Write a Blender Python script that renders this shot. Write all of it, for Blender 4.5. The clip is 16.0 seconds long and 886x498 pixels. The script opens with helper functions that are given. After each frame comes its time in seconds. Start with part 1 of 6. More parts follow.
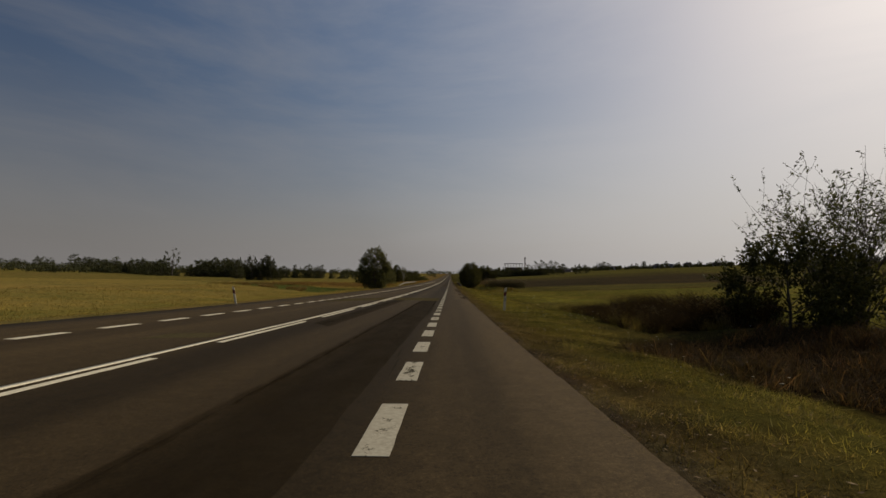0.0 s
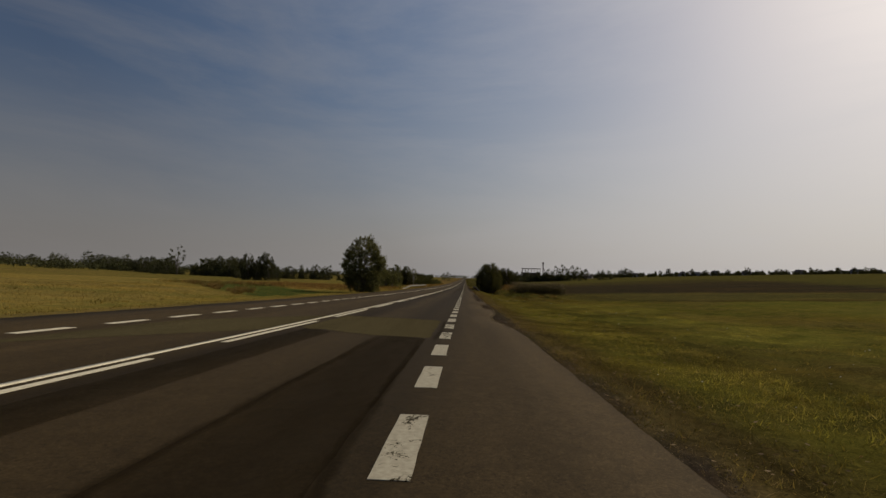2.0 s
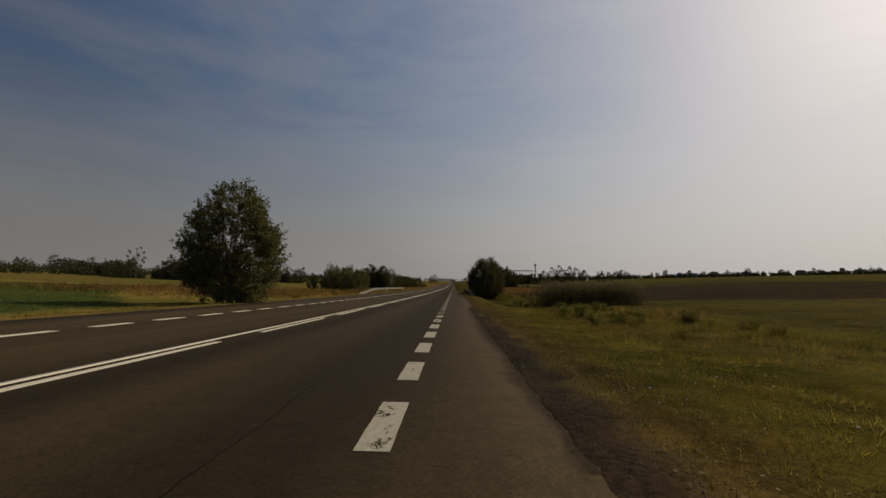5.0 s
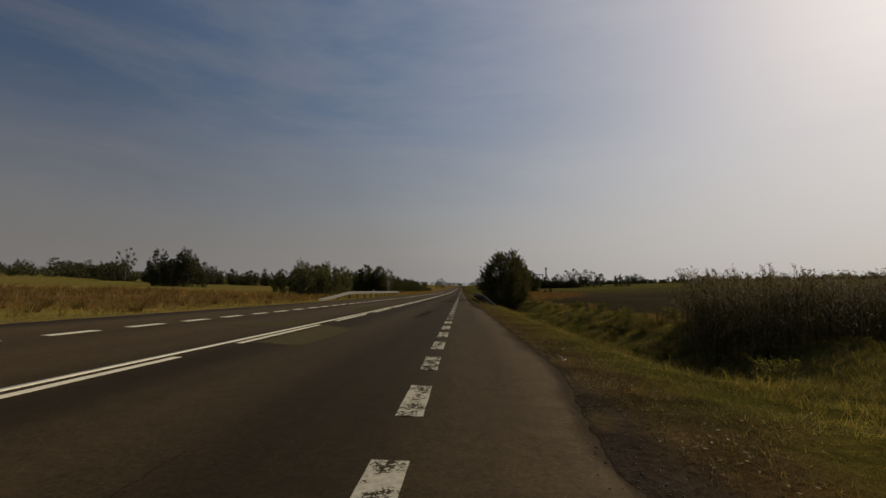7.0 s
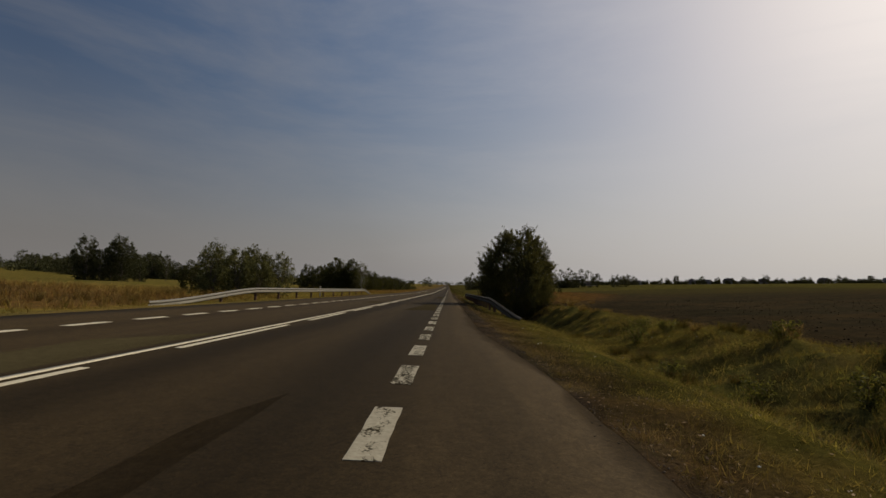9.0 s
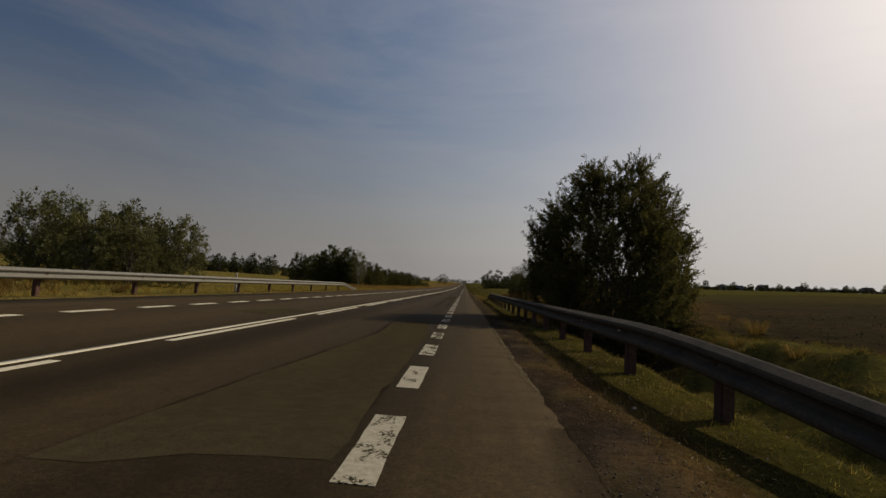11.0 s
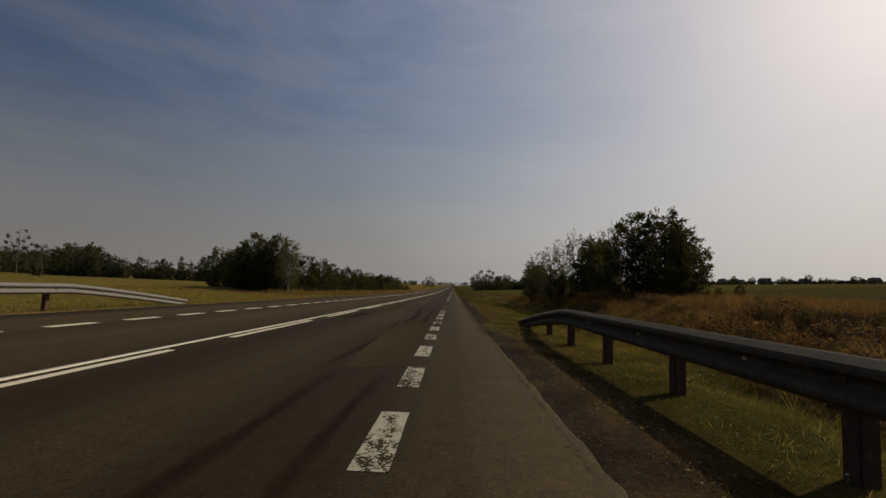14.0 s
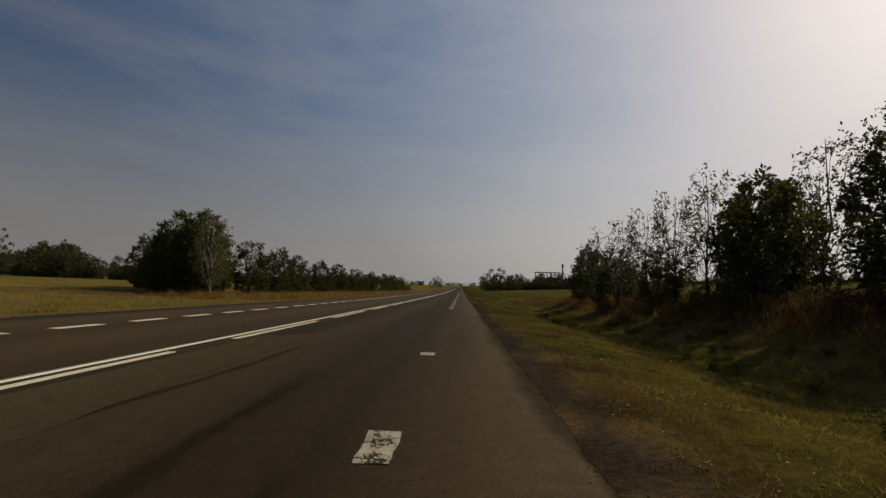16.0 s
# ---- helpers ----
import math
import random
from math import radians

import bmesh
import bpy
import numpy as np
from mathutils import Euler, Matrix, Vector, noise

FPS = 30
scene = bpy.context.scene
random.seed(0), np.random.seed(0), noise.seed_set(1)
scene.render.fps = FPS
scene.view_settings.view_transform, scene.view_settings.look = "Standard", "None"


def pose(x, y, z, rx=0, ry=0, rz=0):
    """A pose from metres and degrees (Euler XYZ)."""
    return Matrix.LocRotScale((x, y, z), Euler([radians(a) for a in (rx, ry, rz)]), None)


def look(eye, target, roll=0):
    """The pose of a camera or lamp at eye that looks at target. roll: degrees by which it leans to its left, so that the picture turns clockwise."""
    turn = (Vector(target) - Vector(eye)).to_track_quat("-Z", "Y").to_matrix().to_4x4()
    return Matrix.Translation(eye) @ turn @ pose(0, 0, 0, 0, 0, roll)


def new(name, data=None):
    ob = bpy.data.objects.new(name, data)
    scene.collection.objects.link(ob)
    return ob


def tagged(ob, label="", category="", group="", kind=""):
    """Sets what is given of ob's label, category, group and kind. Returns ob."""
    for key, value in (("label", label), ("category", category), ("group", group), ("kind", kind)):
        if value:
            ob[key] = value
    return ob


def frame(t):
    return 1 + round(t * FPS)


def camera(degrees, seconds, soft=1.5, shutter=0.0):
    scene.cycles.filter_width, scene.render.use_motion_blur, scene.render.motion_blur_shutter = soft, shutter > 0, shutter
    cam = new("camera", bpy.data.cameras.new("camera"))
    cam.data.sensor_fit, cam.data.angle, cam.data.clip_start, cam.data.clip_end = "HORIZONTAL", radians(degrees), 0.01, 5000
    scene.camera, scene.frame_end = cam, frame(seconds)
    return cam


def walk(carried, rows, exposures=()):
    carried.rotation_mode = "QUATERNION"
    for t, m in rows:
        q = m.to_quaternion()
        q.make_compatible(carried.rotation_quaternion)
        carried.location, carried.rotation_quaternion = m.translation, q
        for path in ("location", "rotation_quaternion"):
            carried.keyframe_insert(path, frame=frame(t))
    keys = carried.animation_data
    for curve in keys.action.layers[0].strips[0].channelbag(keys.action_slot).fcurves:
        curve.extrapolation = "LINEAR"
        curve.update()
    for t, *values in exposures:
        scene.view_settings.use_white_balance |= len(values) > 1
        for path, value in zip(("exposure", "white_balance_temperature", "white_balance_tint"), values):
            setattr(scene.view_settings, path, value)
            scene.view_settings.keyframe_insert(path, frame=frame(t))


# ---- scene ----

# the camera rides along the paved edge strip of a straight country road
S_LENS = 83.75
cam = camera(S_LENS, 16.0, soft=1.5, shutter=0.0)
EYE = 0.941
RIDE = [
    (0.0, 0.330, -0.563, 94.450, -0.419, 0.835), (0.5, 0.351, 4.193, 94.616, -2.006, 1.670),
    (1.0, 0.365, 9.466, 94.399, -3.695, 0.909), (1.5, 0.324, 14.465, 95.051, -2.565, 1.234),
    (2.0, 0.241, 19.945, 94.455, -1.505, 2.548), (2.5, 0.204, 25.069, 94.392, -1.225, 1.682),
    (3.0, 0.211, 30.241, 94.005, 0.508, 0.706), (3.5, 0.238, 35.357, 94.659, -2.181, 1.217),
    (4.0, 0.297, 40.772, 94.630, -2.085, 0.346), (4.5, 0.359, 45.754, 94.585, -1.450, 0.822),
    (7.0, 0.268, 72.336, 95.038, -1.340, 2.065), (7.5, 0.299, 77.519, 94.937, -0.436, -0.425),
    (8.0, 0.359, 82.920, 94.781, -2.782, 1.060), (8.5, 0.355, 88.128, 94.383, -3.885, 2.073),
    (9.0, 0.337, 93.542, 94.853, -2.002, 0.653), (11.5, 0.362, 119.463, 94.363, -3.935, 2.773),
    (12.0, 0.282, 124.873, 94.745, -2.007, 1.746), (12.5, 0.249, 129.815, 94.949, -0.698, 1.050),
    (13.0, 0.258, 135.028, 95.006, -1.582, 1.315), (13.5, 0.277, 139.949, 94.443, -4.185, 1.261),
    (14.0, 0.296, 145.231, 94.772, -2.073, 1.117), (14.5, 0.319, 150.298, 94.681, -1.264, 1.735),
    (15.0, 0.345, 155.360, 94.719, -2.420, 0.568), (15.5, 0.363, 160.083, 94.251, -3.336, 1.897),
    (16.0, 0.357, 165.290, 94.755, -1.813, 2.059),
]


def sstep(a, b, x):
    t = np.clip((np.asarray(x, float) - a) / (b - a), 0, 1)
    return t * t * (3 - 2 * t)


# long profile of the road: it runs down into a shallow dip, then rises slowly to the horizon
GRADE_Y = np.array([-60.0, 3.0, 18.0, 40.0, 75.0, 97.0, 135.0, 165.0, 200.0])
GRADE = np.array([-0.022, -0.020, -0.013, -0.008, -0.006, -0.0035, -0.0015, 0.0, 0.0])
PROFILE_Y = np.arange(-420.0, 200.5, 0.5)
PROFILE_Z = np.cumsum(np.interp(PROFILE_Y, GRADE_Y, GRADE)) * 0.5
PROFILE_Z -= PROFILE_Z[-1]


def road_z(y):
    q = np.maximum(np.asarray(y, float) - 190, 0)
    return np.interp(y, PROFILE_Y, PROFILE_Z) + 0.0125 * q * q / (q + 330)


def road_tilt(y):
    """Slope of the road at y, in degrees."""
    return math.degrees(math.atan(float(road_z(y + 1) - road_z(y - 1)) / 2))


walk(cam, [(t, pose(x, y, EYE + float(road_z(y)), rx + road_tilt(y + 4), ry, rz)) for t, x, y, rx, ry, rz in RIDE],
     exposures=[(0.0, -0.18, 6850, 11.5), (10.4, -0.18, 6850, 11.5), (11.5, -0.09, 7000, 12.0), (12.1, -0.06, 7300, 12.8), (12.6, -0.05, 7250, 12.6), (13.2, -0.17, 6850, 11.5), (15.2, -0.16, 6850, 11.5), (16.0, -0.10, 6900, 11.6)])

# ---------------------------------------------------------------- light
SUN_EL, SUN_AZ = radians(35), radians(55)          # azimuth: to the right of straight ahead
world = bpy.data.worlds.new("hazy_sky")
scene.world = world
world.use_nodes = True
wt = world.node_tree
wt.nodes.clear()


def node(tree, kind, **values):
    n = tree.nodes.new(kind)
    for key, value in values.items():
        n.inputs[key].default_value = value
    return n


def link(tree, a, b):
    tree.links.new(a, b)


sky = wt.nodes.new("ShaderNodeTexSky")
sky.sky_type = "NISHITA"
sky.sun_disc = False
sky.sun_elevation, sky.sun_rotation = SUN_EL, SUN_AZ
sky.air_density, sky.dust_density, sky.ozone_density = 1.2, 3.5, 2.0
wc = wt.nodes.new("ShaderNodeTexCoord")
wm = wt.nodes.new("ShaderNodeMapping")
wm.inputs["Scale"].default_value = (1.2, 0.55, 5.0)
wm.inputs["Rotation"].default_value = (0.0, 0.25, 0.5)
cirrus = node(wt, "ShaderNodeTexNoise", Scale=1.6, Detail=7.0, Roughness=0.62, Distortion=0.5)
ramp = wt.nodes.new("ShaderNodeValToRGB")
ramp.color_ramp.elements[0].position, ramp.color_ramp.elements[1].position = 0.42, 0.85
ramp.color_ramp.elements[1].color = (0.44, 0.44, 0.44, 1)
bg = node(wt, "ShaderNodeBackground", Strength=0.0755)
wo = wt.nodes.new("ShaderNodeOutputWorld")
to_sun = Vector((math.sin(SUN_AZ) * math.cos(SUN_EL), math.cos(SUN_AZ) * math.cos(SUN_EL), math.sin(SUN_EL)))


def world_ramp(fac, stops):
    r = wt.nodes.new("ShaderNodeValToRGB")
    e = r.color_ramp.elements
    while len(e) < len(stops):
        e.new(0.5)
    for el, (pos, col) in zip(e, stops):
        el.position, el.color = pos, (*col, 1)
    link(wt, fac, r.inputs[0])
    return r.outputs[0]


def world_mix(fac, a, b2, blend="MIX"):
    n = wt.nodes.new("ShaderNodeMixRGB")
    n.blend_type = blend
    for sock, v in zip(n.inputs, (fac, a, b2)):
        if isinstance(v, (int, float)):
            sock.default_value = v
        else:
            link(wt, v, sock)
    return n.outputs[0]


# how near the sun a part of the sky lies: 0 opposite, 1 at the sun
toward = wt.nodes.new("ShaderNodeVectorMath")
toward.operation = "DOT_PRODUCT"
toward.inputs[1].default_value = to_sun * 0.5
link(wt, wc.outputs["Generated"], toward.inputs[0])
near_sun = wt.nodes.new("ShaderNodeMath")
near_sun.operation = "ADD"
near_sun.inputs[1].default_value = 0.5
link(wt, toward.outputs["Value"], near_sun.inputs[0])
height = wt.nodes.new("ShaderNodeSeparateXYZ")
link(wt, wc.outputs["Generated"], height.inputs[0])
link(wt, wc.outputs["Generated"], wm.inputs["Vector"])
link(wt, wm.outputs[0], cirrus.inputs["Vector"])
link(wt, cirrus.outputs[0], ramp.inputs[0])
# the bright ring round the sun is softened by haze
over = wt.nodes.new("ShaderNodeVectorMath")
over.operation = "MULTIPLY_ADD"
over.inputs[1].default_value, over.inputs[2].default_value = (0.06, 0.06, 0.06), (0.78, 0.78, 0.78)
link(wt, sky.outputs[0], over.inputs[0])
soft_ring = wt.nodes.new("ShaderNodeVectorMath")
soft_ring.operation = "DIVIDE"
link(wt, sky.outputs[0], soft_ring.inputs[0])
link(wt, over.outputs[0], soft_ring.inputs[1])
richer = node(wt, "ShaderNodeHueSaturation", Saturation=1.25)
link(wt, soft_ring.outputs[0], richer.inputs["Color"])
capped = richer.outputs[0]
clear = world_mix(1.0, capped, world_ramp(near_sun.outputs[0], [(0.0, (0.40, 0.40, 0.41)), (0.38, (0.605, 0.58, 0.65)), (0.55, (0.61, 0.59, 0.665)), (0.72, (0.84, 0.83, 0.90)), (0.86, (1.035, 1.04, 1.095)), (0.97, (1.17, 1.18, 1.245))]), "MULTIPLY")
glow = world_ramp(near_sun.outputs[0], [(0.0, (0.20, 0.197, 0.197)), (0.36, (0.265, 0.258, 0.262)), (0.5, (0.295, 0.291, 0.292)), (0.70, (0.386, 0.385, 0.394)), (0.87, (0.664, 0.67, 0.705)), (1.0, (0.86, 0.88, 0.935))])
ten = wt.nodes.new("ShaderNodeVectorMath")
ten.operation = "SCALE"
ten.inputs["Scale"].default_value = 10.5
link(wt, glow, ten.inputs[0])
veiled = world_mix(ramp.outputs[0], clear, ten.outputs[0])
haze = world_ramp(height.outputs["Z"], [(0.0, (0.92, 0.92, 0.92)), (0.08, (0.66, 0.66, 0.66)), (0.18, (0.28, 0.28, 0.28)), (0.34, (0.0, 0.0, 0.0))])
link(wt, world_mix(haze, veiled, ten.outputs[0]), bg.inputs[0])
link(wt, bg.outputs[0], wo.inputs[0])

sun = new("sun", bpy.data.lights.new("sun", "SUN"))
sun.data.energy, sun.data.angle, sun.data.color = 2.95, radians(0.6), (1.0, 0.905, 0.71)
sun.matrix_world = look(to_sun * 50, (0, 0, 0))

# ---------------------------------------------------------------- materials


def material(name, rough=0.8, spec=0.3):
    m = bpy.data.materials.new(name)
    m.use_nodes = True
    t = m.node_tree
    b = t.nodes["Principled BSDF"]
    b.inputs["Roughness"].default_value = rough
    b.inputs["Specular IOR Level"].default_value = spec
    return m, t, b


def noise_node(t, scale, detail=4.0, rough=0.55, vector=None, distortion=0.0):
    n = node(t, "ShaderNodeTexNoise", Scale=scale, Detail=detail, Roughness=rough, Distortion=distortion)
    if vector is not None:
        link(t, vector, n.inputs["Vector"])
    return n.outputs[0]


def ramp_node(t, fac, stops):
    r = t.nodes.new("ShaderNodeValToRGB")
    e = r.color_ramp.elements
    while len(e) < len(stops):
        e.new(0.5)
    for el, (pos, col) in zip(e, stops):
        el.position, el.color = pos, (*col, 1) if len(col) == 3 else col
    link(t, fac, r.inputs[0])
    return r.outputs[0]


def mix(t, fac, a, b, blend="MIX"):
    n = t.nodes.new("ShaderNodeMixRGB")
    n.blend_type = blend
    for sock, v in zip(n.inputs, (fac, a, b)):
        if isinstance(v, (int, float)):
            sock.default_value = v
        elif isinstance(v, tuple):
            sock.default_value = (*v, 1)
        else:
            link(t, v, sock)
    return n.outputs[0]


def bump(t, b, height, strength, distance):
    n = node(t, "ShaderNodeBump", Strength=strength, Distance=distance)
    link(t, height, n.inputs["Height"])
    link(t, n.outputs[0], b.inputs["Normal"])


def grey(v):
    return (v, v, v)


def coords(t, which="Object"):
    return t.nodes.new("ShaderNodeTexCoord").outputs[which]


def scaled(t, vec, s):
    n = t.nodes.new("ShaderNodeMapping")
    n.inputs["Scale"].default_value = s
    link(t, vec, n.inputs["Vector"])
    return n.outputs[0]


def asphalt(name, colour, streaks=1.0, soft=0.0, full=1.0):
    """Asphalt; with soft, the borders marked in the layer of that name are worn away raggedly."""
    m, t, b = material(name, 0.92, 0.08)
    c = coords(t)
    if soft:
        att = t.nodes.new("ShaderNodeAttribute")
        att.attribute_name = "soft"
        b.inputs["Specular IOR Level"].default_value = 0.0
        ragged = ramp_node(t, noise_node(t, soft, 6.0, 0.7, scaled(t, c, (1.0, 0.3, 1.0))), [(0.3, grey(0.25)), (0.7, grey(1.0))])
        frayed = mix(t, full, mix(t, 1.0, att.outputs["Color"], ragged, "MULTIPLY"), att.outputs["Color"], "SCREEN")
        link(t, ramp_node(t, frayed, [(0.0, grey(0.0)), (1.0, grey(0.35 + 0.65 * full))]), b.inputs["Alpha"])
    fine = noise_node(t, 190.0, 2.0, 0.7, c)
    mid = noise_node(t, 9.0, 5.0, 0.6, c)
    big = noise_node(t, 1.0, 4.0, 0.55, scaled(t, c, (0.9, 0.12, 1)))
    col = mix(t, 1.0, colour, ramp_node(t, fine, [(0.3, grey(0.55)), (0.72, grey(1.6))]), "MULTIPLY")
    col = mix(t, 1.0, col, ramp_node(t, mid, [(0.3, grey(0.86)), (0.7, grey(1.12))]), "MULTIPLY")
    col = mix(t, streaks, col, ramp_node(t, big, [(0.3, grey(0.72)), (0.55, grey(1.0)), (0.75, grey(1.18))]), "MULTIPLY")
    link(t, col, b.inputs["Base Color"])
    bump(t, b, fine, 0.5, 0.004)
    return m


def road_asphalt():
    """Old carriageway: darker wheel tracks along the lanes, paler edge strip, sealed seams."""
    m, t, b = material("road_asphalt", 0.92, 0.08)
    c = coords(t)
    fine = noise_node(t, 190.0, 2.0, 0.7, c)
    mid = noise_node(t, 7.0, 8.0, 0.75, c)
    big = noise_node(t, 1.0, 5.0, 0.6, scaled(t, c, (1.9, 0.07, 1)))
    sep = t.nodes.new("ShaderNodeSeparateXYZ")
    link(t, c, sep.inputs[0])
    wob = noise_node(t, 1.0, 3.0, 0.5, scaled(t, c, (0.3, 0.12, 1)))
    add = t.nodes.new("ShaderNodeMath")
    add.operation = "MULTIPLY_ADD"
    link(t, wob, add.inputs[0])
    add.inputs[1].default_value = 0.7
    link(t, sep.outputs["X"], add.inputs[2])
    rng = node(t, "ShaderNodeMapRange")
    rng.inputs["From Min"].default_value, rng.inputs["From Max"].default_value = -10.0, 2.0
    link(t, add.outputs[0], rng.inputs["Value"])
    lanes = ramp_node(t, rng.outputs[0], [
        (0.00, grey(1.6)), (0.235, grey(1.5)), (0.30, grey(1.1)), (0.40, grey(1.5)), (0.50, grey(1.2)),
        (0.57, grey(0.95)), (0.605, grey(0.60)), (0.63, grey(0.62)), (0.665, grey(1.0)), (0.70, grey(1.1)), (0.735, grey(0.92)), (0.775, grey(0.60)), (0.835, grey(0.66)), (0.88, grey(1.15)), (1.0, grey(1.28))])
    col = mix(t, 1.0, (0.0452, 0.0306, 0.0138), ramp_node(t, fine, [(0.3, grey(0.42)), (0.6, grey(1.1)), (0.74, grey(2.0))]), "MULTIPLY")
    col = mix(t, 1.0, col, ramp_node(t, mid, [(0.3, grey(0.76)), (0.7, grey(1.22))]), "MULTIPLY")
    col = mix(t, 1.0, col, ramp_node(t, big, [(0.32, grey(0.82)), (0.5, grey(1.0)), (0.72, grey(1.12))]), "MULTIPLY")
    col = mix(t, 1.0, col, lanes, "MULTIPLY")
    grit = noise_node(t, 38.0, 3.0, 0.7, c)
    col = mix(t, 1.0, col, ramp_node(t, grit, [(0.32, grey(0.72)), (0.5, grey(1.0)), (0.68, grey(1.34))]), "MULTIPLY")
    link(t, col, b.inputs["Base Color"])
    bump(t, b, fine, 0.5, 0.004)
    return m


def worn_paint(name, wear, pale=1.0):
    """Road paint that crackles into small scales; the scales are lost in patches, least at the rims."""
    m, t, b = material(name, 0.8, 0.06)
    info = t.nodes.new("ShaderNodeObjectInfo")
    c = coords(t)
    shift = t.nodes.new("ShaderNodeVectorMath")
    shift.operation = "MULTIPLY_ADD"
    link(t, info.outputs["Random"], shift.inputs[0])
    shift.inputs[1].default_value = (31.0, 57.0, 0.0)
    link(t, c, shift.inputs[2])
    v = shift.outputs[0]
    sep = t.nodes.new("ShaderNodeSeparateXYZ")
    link(t, c, sep.inputs[0])
    side = t.nodes.new("ShaderNodeMath")
    side.operation = "ABSOLUTE"
    link(t, sep.outputs["X"], side.inputs[0])
    # how far each spot is gone: patchy, least at the rims
    patchy = noise_node(t, 5.2, 6.0, 0.66, scaled(t, v, (1.3, 0.8, 1.0)), 0.4)
    gone = t.nodes.new("ShaderNodeMath")
    gone.operation = "MULTIPLY_ADD"
    gone.inputs[1].default_value = -0.9
    link(t, side.outputs[0], gone.inputs[0])
    link(t, patchy, gone.inputs[2])
    level = t.nodes.new("ShaderNodeMath")
    level.operation = "ADD"
    link(t, gone.outputs[0], level.inputs[0])
    # some stripes are worse than others
    luck = node(t, "ShaderNodeMapRange")
    luck.inputs["To Min"].default_value, luck.inputs["To Max"].default_value = wear - 0.52, wear - 0.36
    link(t, info.outputs["Random"], luck.inputs["Value"])
    link(t, luck.outputs[0], level.inputs[1])
    crack = t.nodes.new("ShaderNodeTexVoronoi")
    crack.feature = "DISTANCE_TO_EDGE"
    crack.inputs["Scale"].default_value = 27.0
    wv = mix(t, 0.06, v, noise_node(t, 16.0, 4.0, 0.65, v), "ADD")
    link(t, wv, crack.inputs["Vector"])
    scale_up = t.nodes.new("ShaderNodeMath")
    scale_up.operation = "MULTIPLY"
    scale_up.inputs[1].default_value = 1.5
    link(t, level.outputs[0], scale_up.inputs[0])
    left = t.nodes.new("ShaderNodeMath")
    left.operation = "SUBTRACT"
    link(t, crack.outputs["Distance"], left.inputs[0])
    link(t, scale_up.outputs[0], left.inputs[1])
    keep = ramp_node(t, left.outputs[0], [(0.0, grey(0.0)), (0.035, grey(1.0))])
    dirt = ramp_node(t, noise_node(t, 22.0, 5.0, 0.65, v), [(0.25, (0.27 * pale, 0.245 * pale, 0.182 * pale)), (0.7, (0.44 * pale, 0.40 * pale, 0.305 * pale))])
    link(t, mix(t, keep, (0.034, 0.027, 0.012), dirt), b.inputs["Base Color"])
    bump(t, b, keep, 0.4, 0.004)
    return m


def ground_material():
    """Field and verge soil colours come from the zone layer; clumps and blades from noise."""
    m, t, b = material("ground_cover", 1.0, 0.0)
    c = coords(t)
    att = t.nodes.new("ShaderNodeAttribute")
    att.attribute_name = "zone"
    small = noise_node(t, 14.0, 6.0, 0.7, c)
    mid = noise_node(t, 1.3, 6.0, 0.65, c)
    large = noise_node(t, 0.09, 5.0, 0.6, scaled(t, c, (0.6, 1.6, 1.0)))
    tiny = noise_node(t, 70.0, 5.0, 0.75, c)
    col = mix(t, 1.0, att.outputs["Color"], ramp_node(t, small, [(0.25, grey(0.45)), (0.75, grey(1.6))]), "MULTIPLY")
    col = mix(t, 1.0, col, ramp_node(t, tiny, [(0.3, grey(0.45)), (0.5, grey(0.95)), (0.7, (1.75, 1.65, 1.45))]), "MULTIPLY")
    col = mix(t, 1.0, col, ramp_node(t, mid, [(0.28, (0.62, 0.68, 0.6)), (0.5, grey(1.0)), (0.75, (1.4, 1.25, 1.0))]), "MULTIPLY")
    col = mix(t, 1.0, col, ramp_node(t, large, [(0.3, (0.75, 0.84, 0.8)), (0.5, grey(1.0)), (0.72, (1.35, 1.18, 0.95))]), "MULTIPLY")
    link(t, col, b.inputs["Base Color"])
    bump(t, b, mix(t, 0.5, small, mid), 0.5, 0.05)
    return m


def leafy(name, dark, light, through_light=0.35, tint_name=None):
    m = bpy.data.materials.new(name)
    m.use_nodes = True
    t = m.node_tree
    t.nodes.clear()
    out = t.nodes.new("ShaderNodeOutputMaterial")
    if tint_name:
        a = t.nodes.new("ShaderNodeAttribute")
        a.attribute_name = tint_name
        col = a.outputs["Color"]
    else:
        geo = t.nodes.new("ShaderNodeNewGeometry")
        info = t.nodes.new("ShaderNodeObjectInfo")
        col = ramp_node(t, geo.outputs["Random Per Island"], [(0.0, dark), (0.75, light), (1.0, tuple(v * 1.35 for v in light))])
        col = mix(t, 1.0, col, ramp_node(t, info.outputs["Random"], [(0.0, grey(0.8)), (1.0, grey(1.2))]), "MULTIPLY")
    d = node(t, "ShaderNodeBsdfPrincipled", Roughness=0.85 if tint_name else 0.75)
    d.inputs["Specular IOR Level"].default_value = 0.03 if tint_name else 0.06
    tr = t.nodes.new("ShaderNodeBsdfTranslucent")
    link(t, col, d.inputs["Base Color"])
    link(t, mix(t, 1.0, col, (1.18, 1.06, 0.66), "MULTIPLY"), tr.inputs[0])
    mx = node(t, "ShaderNodeMixShader")
    mx.inputs[0].default_value = through_light
    link(t, d.outputs[0], mx.inputs[1])
    link(t, tr.outputs[0], mx.inputs[2])
    link(t, mx.outputs[0], out.inputs[0])
    return m


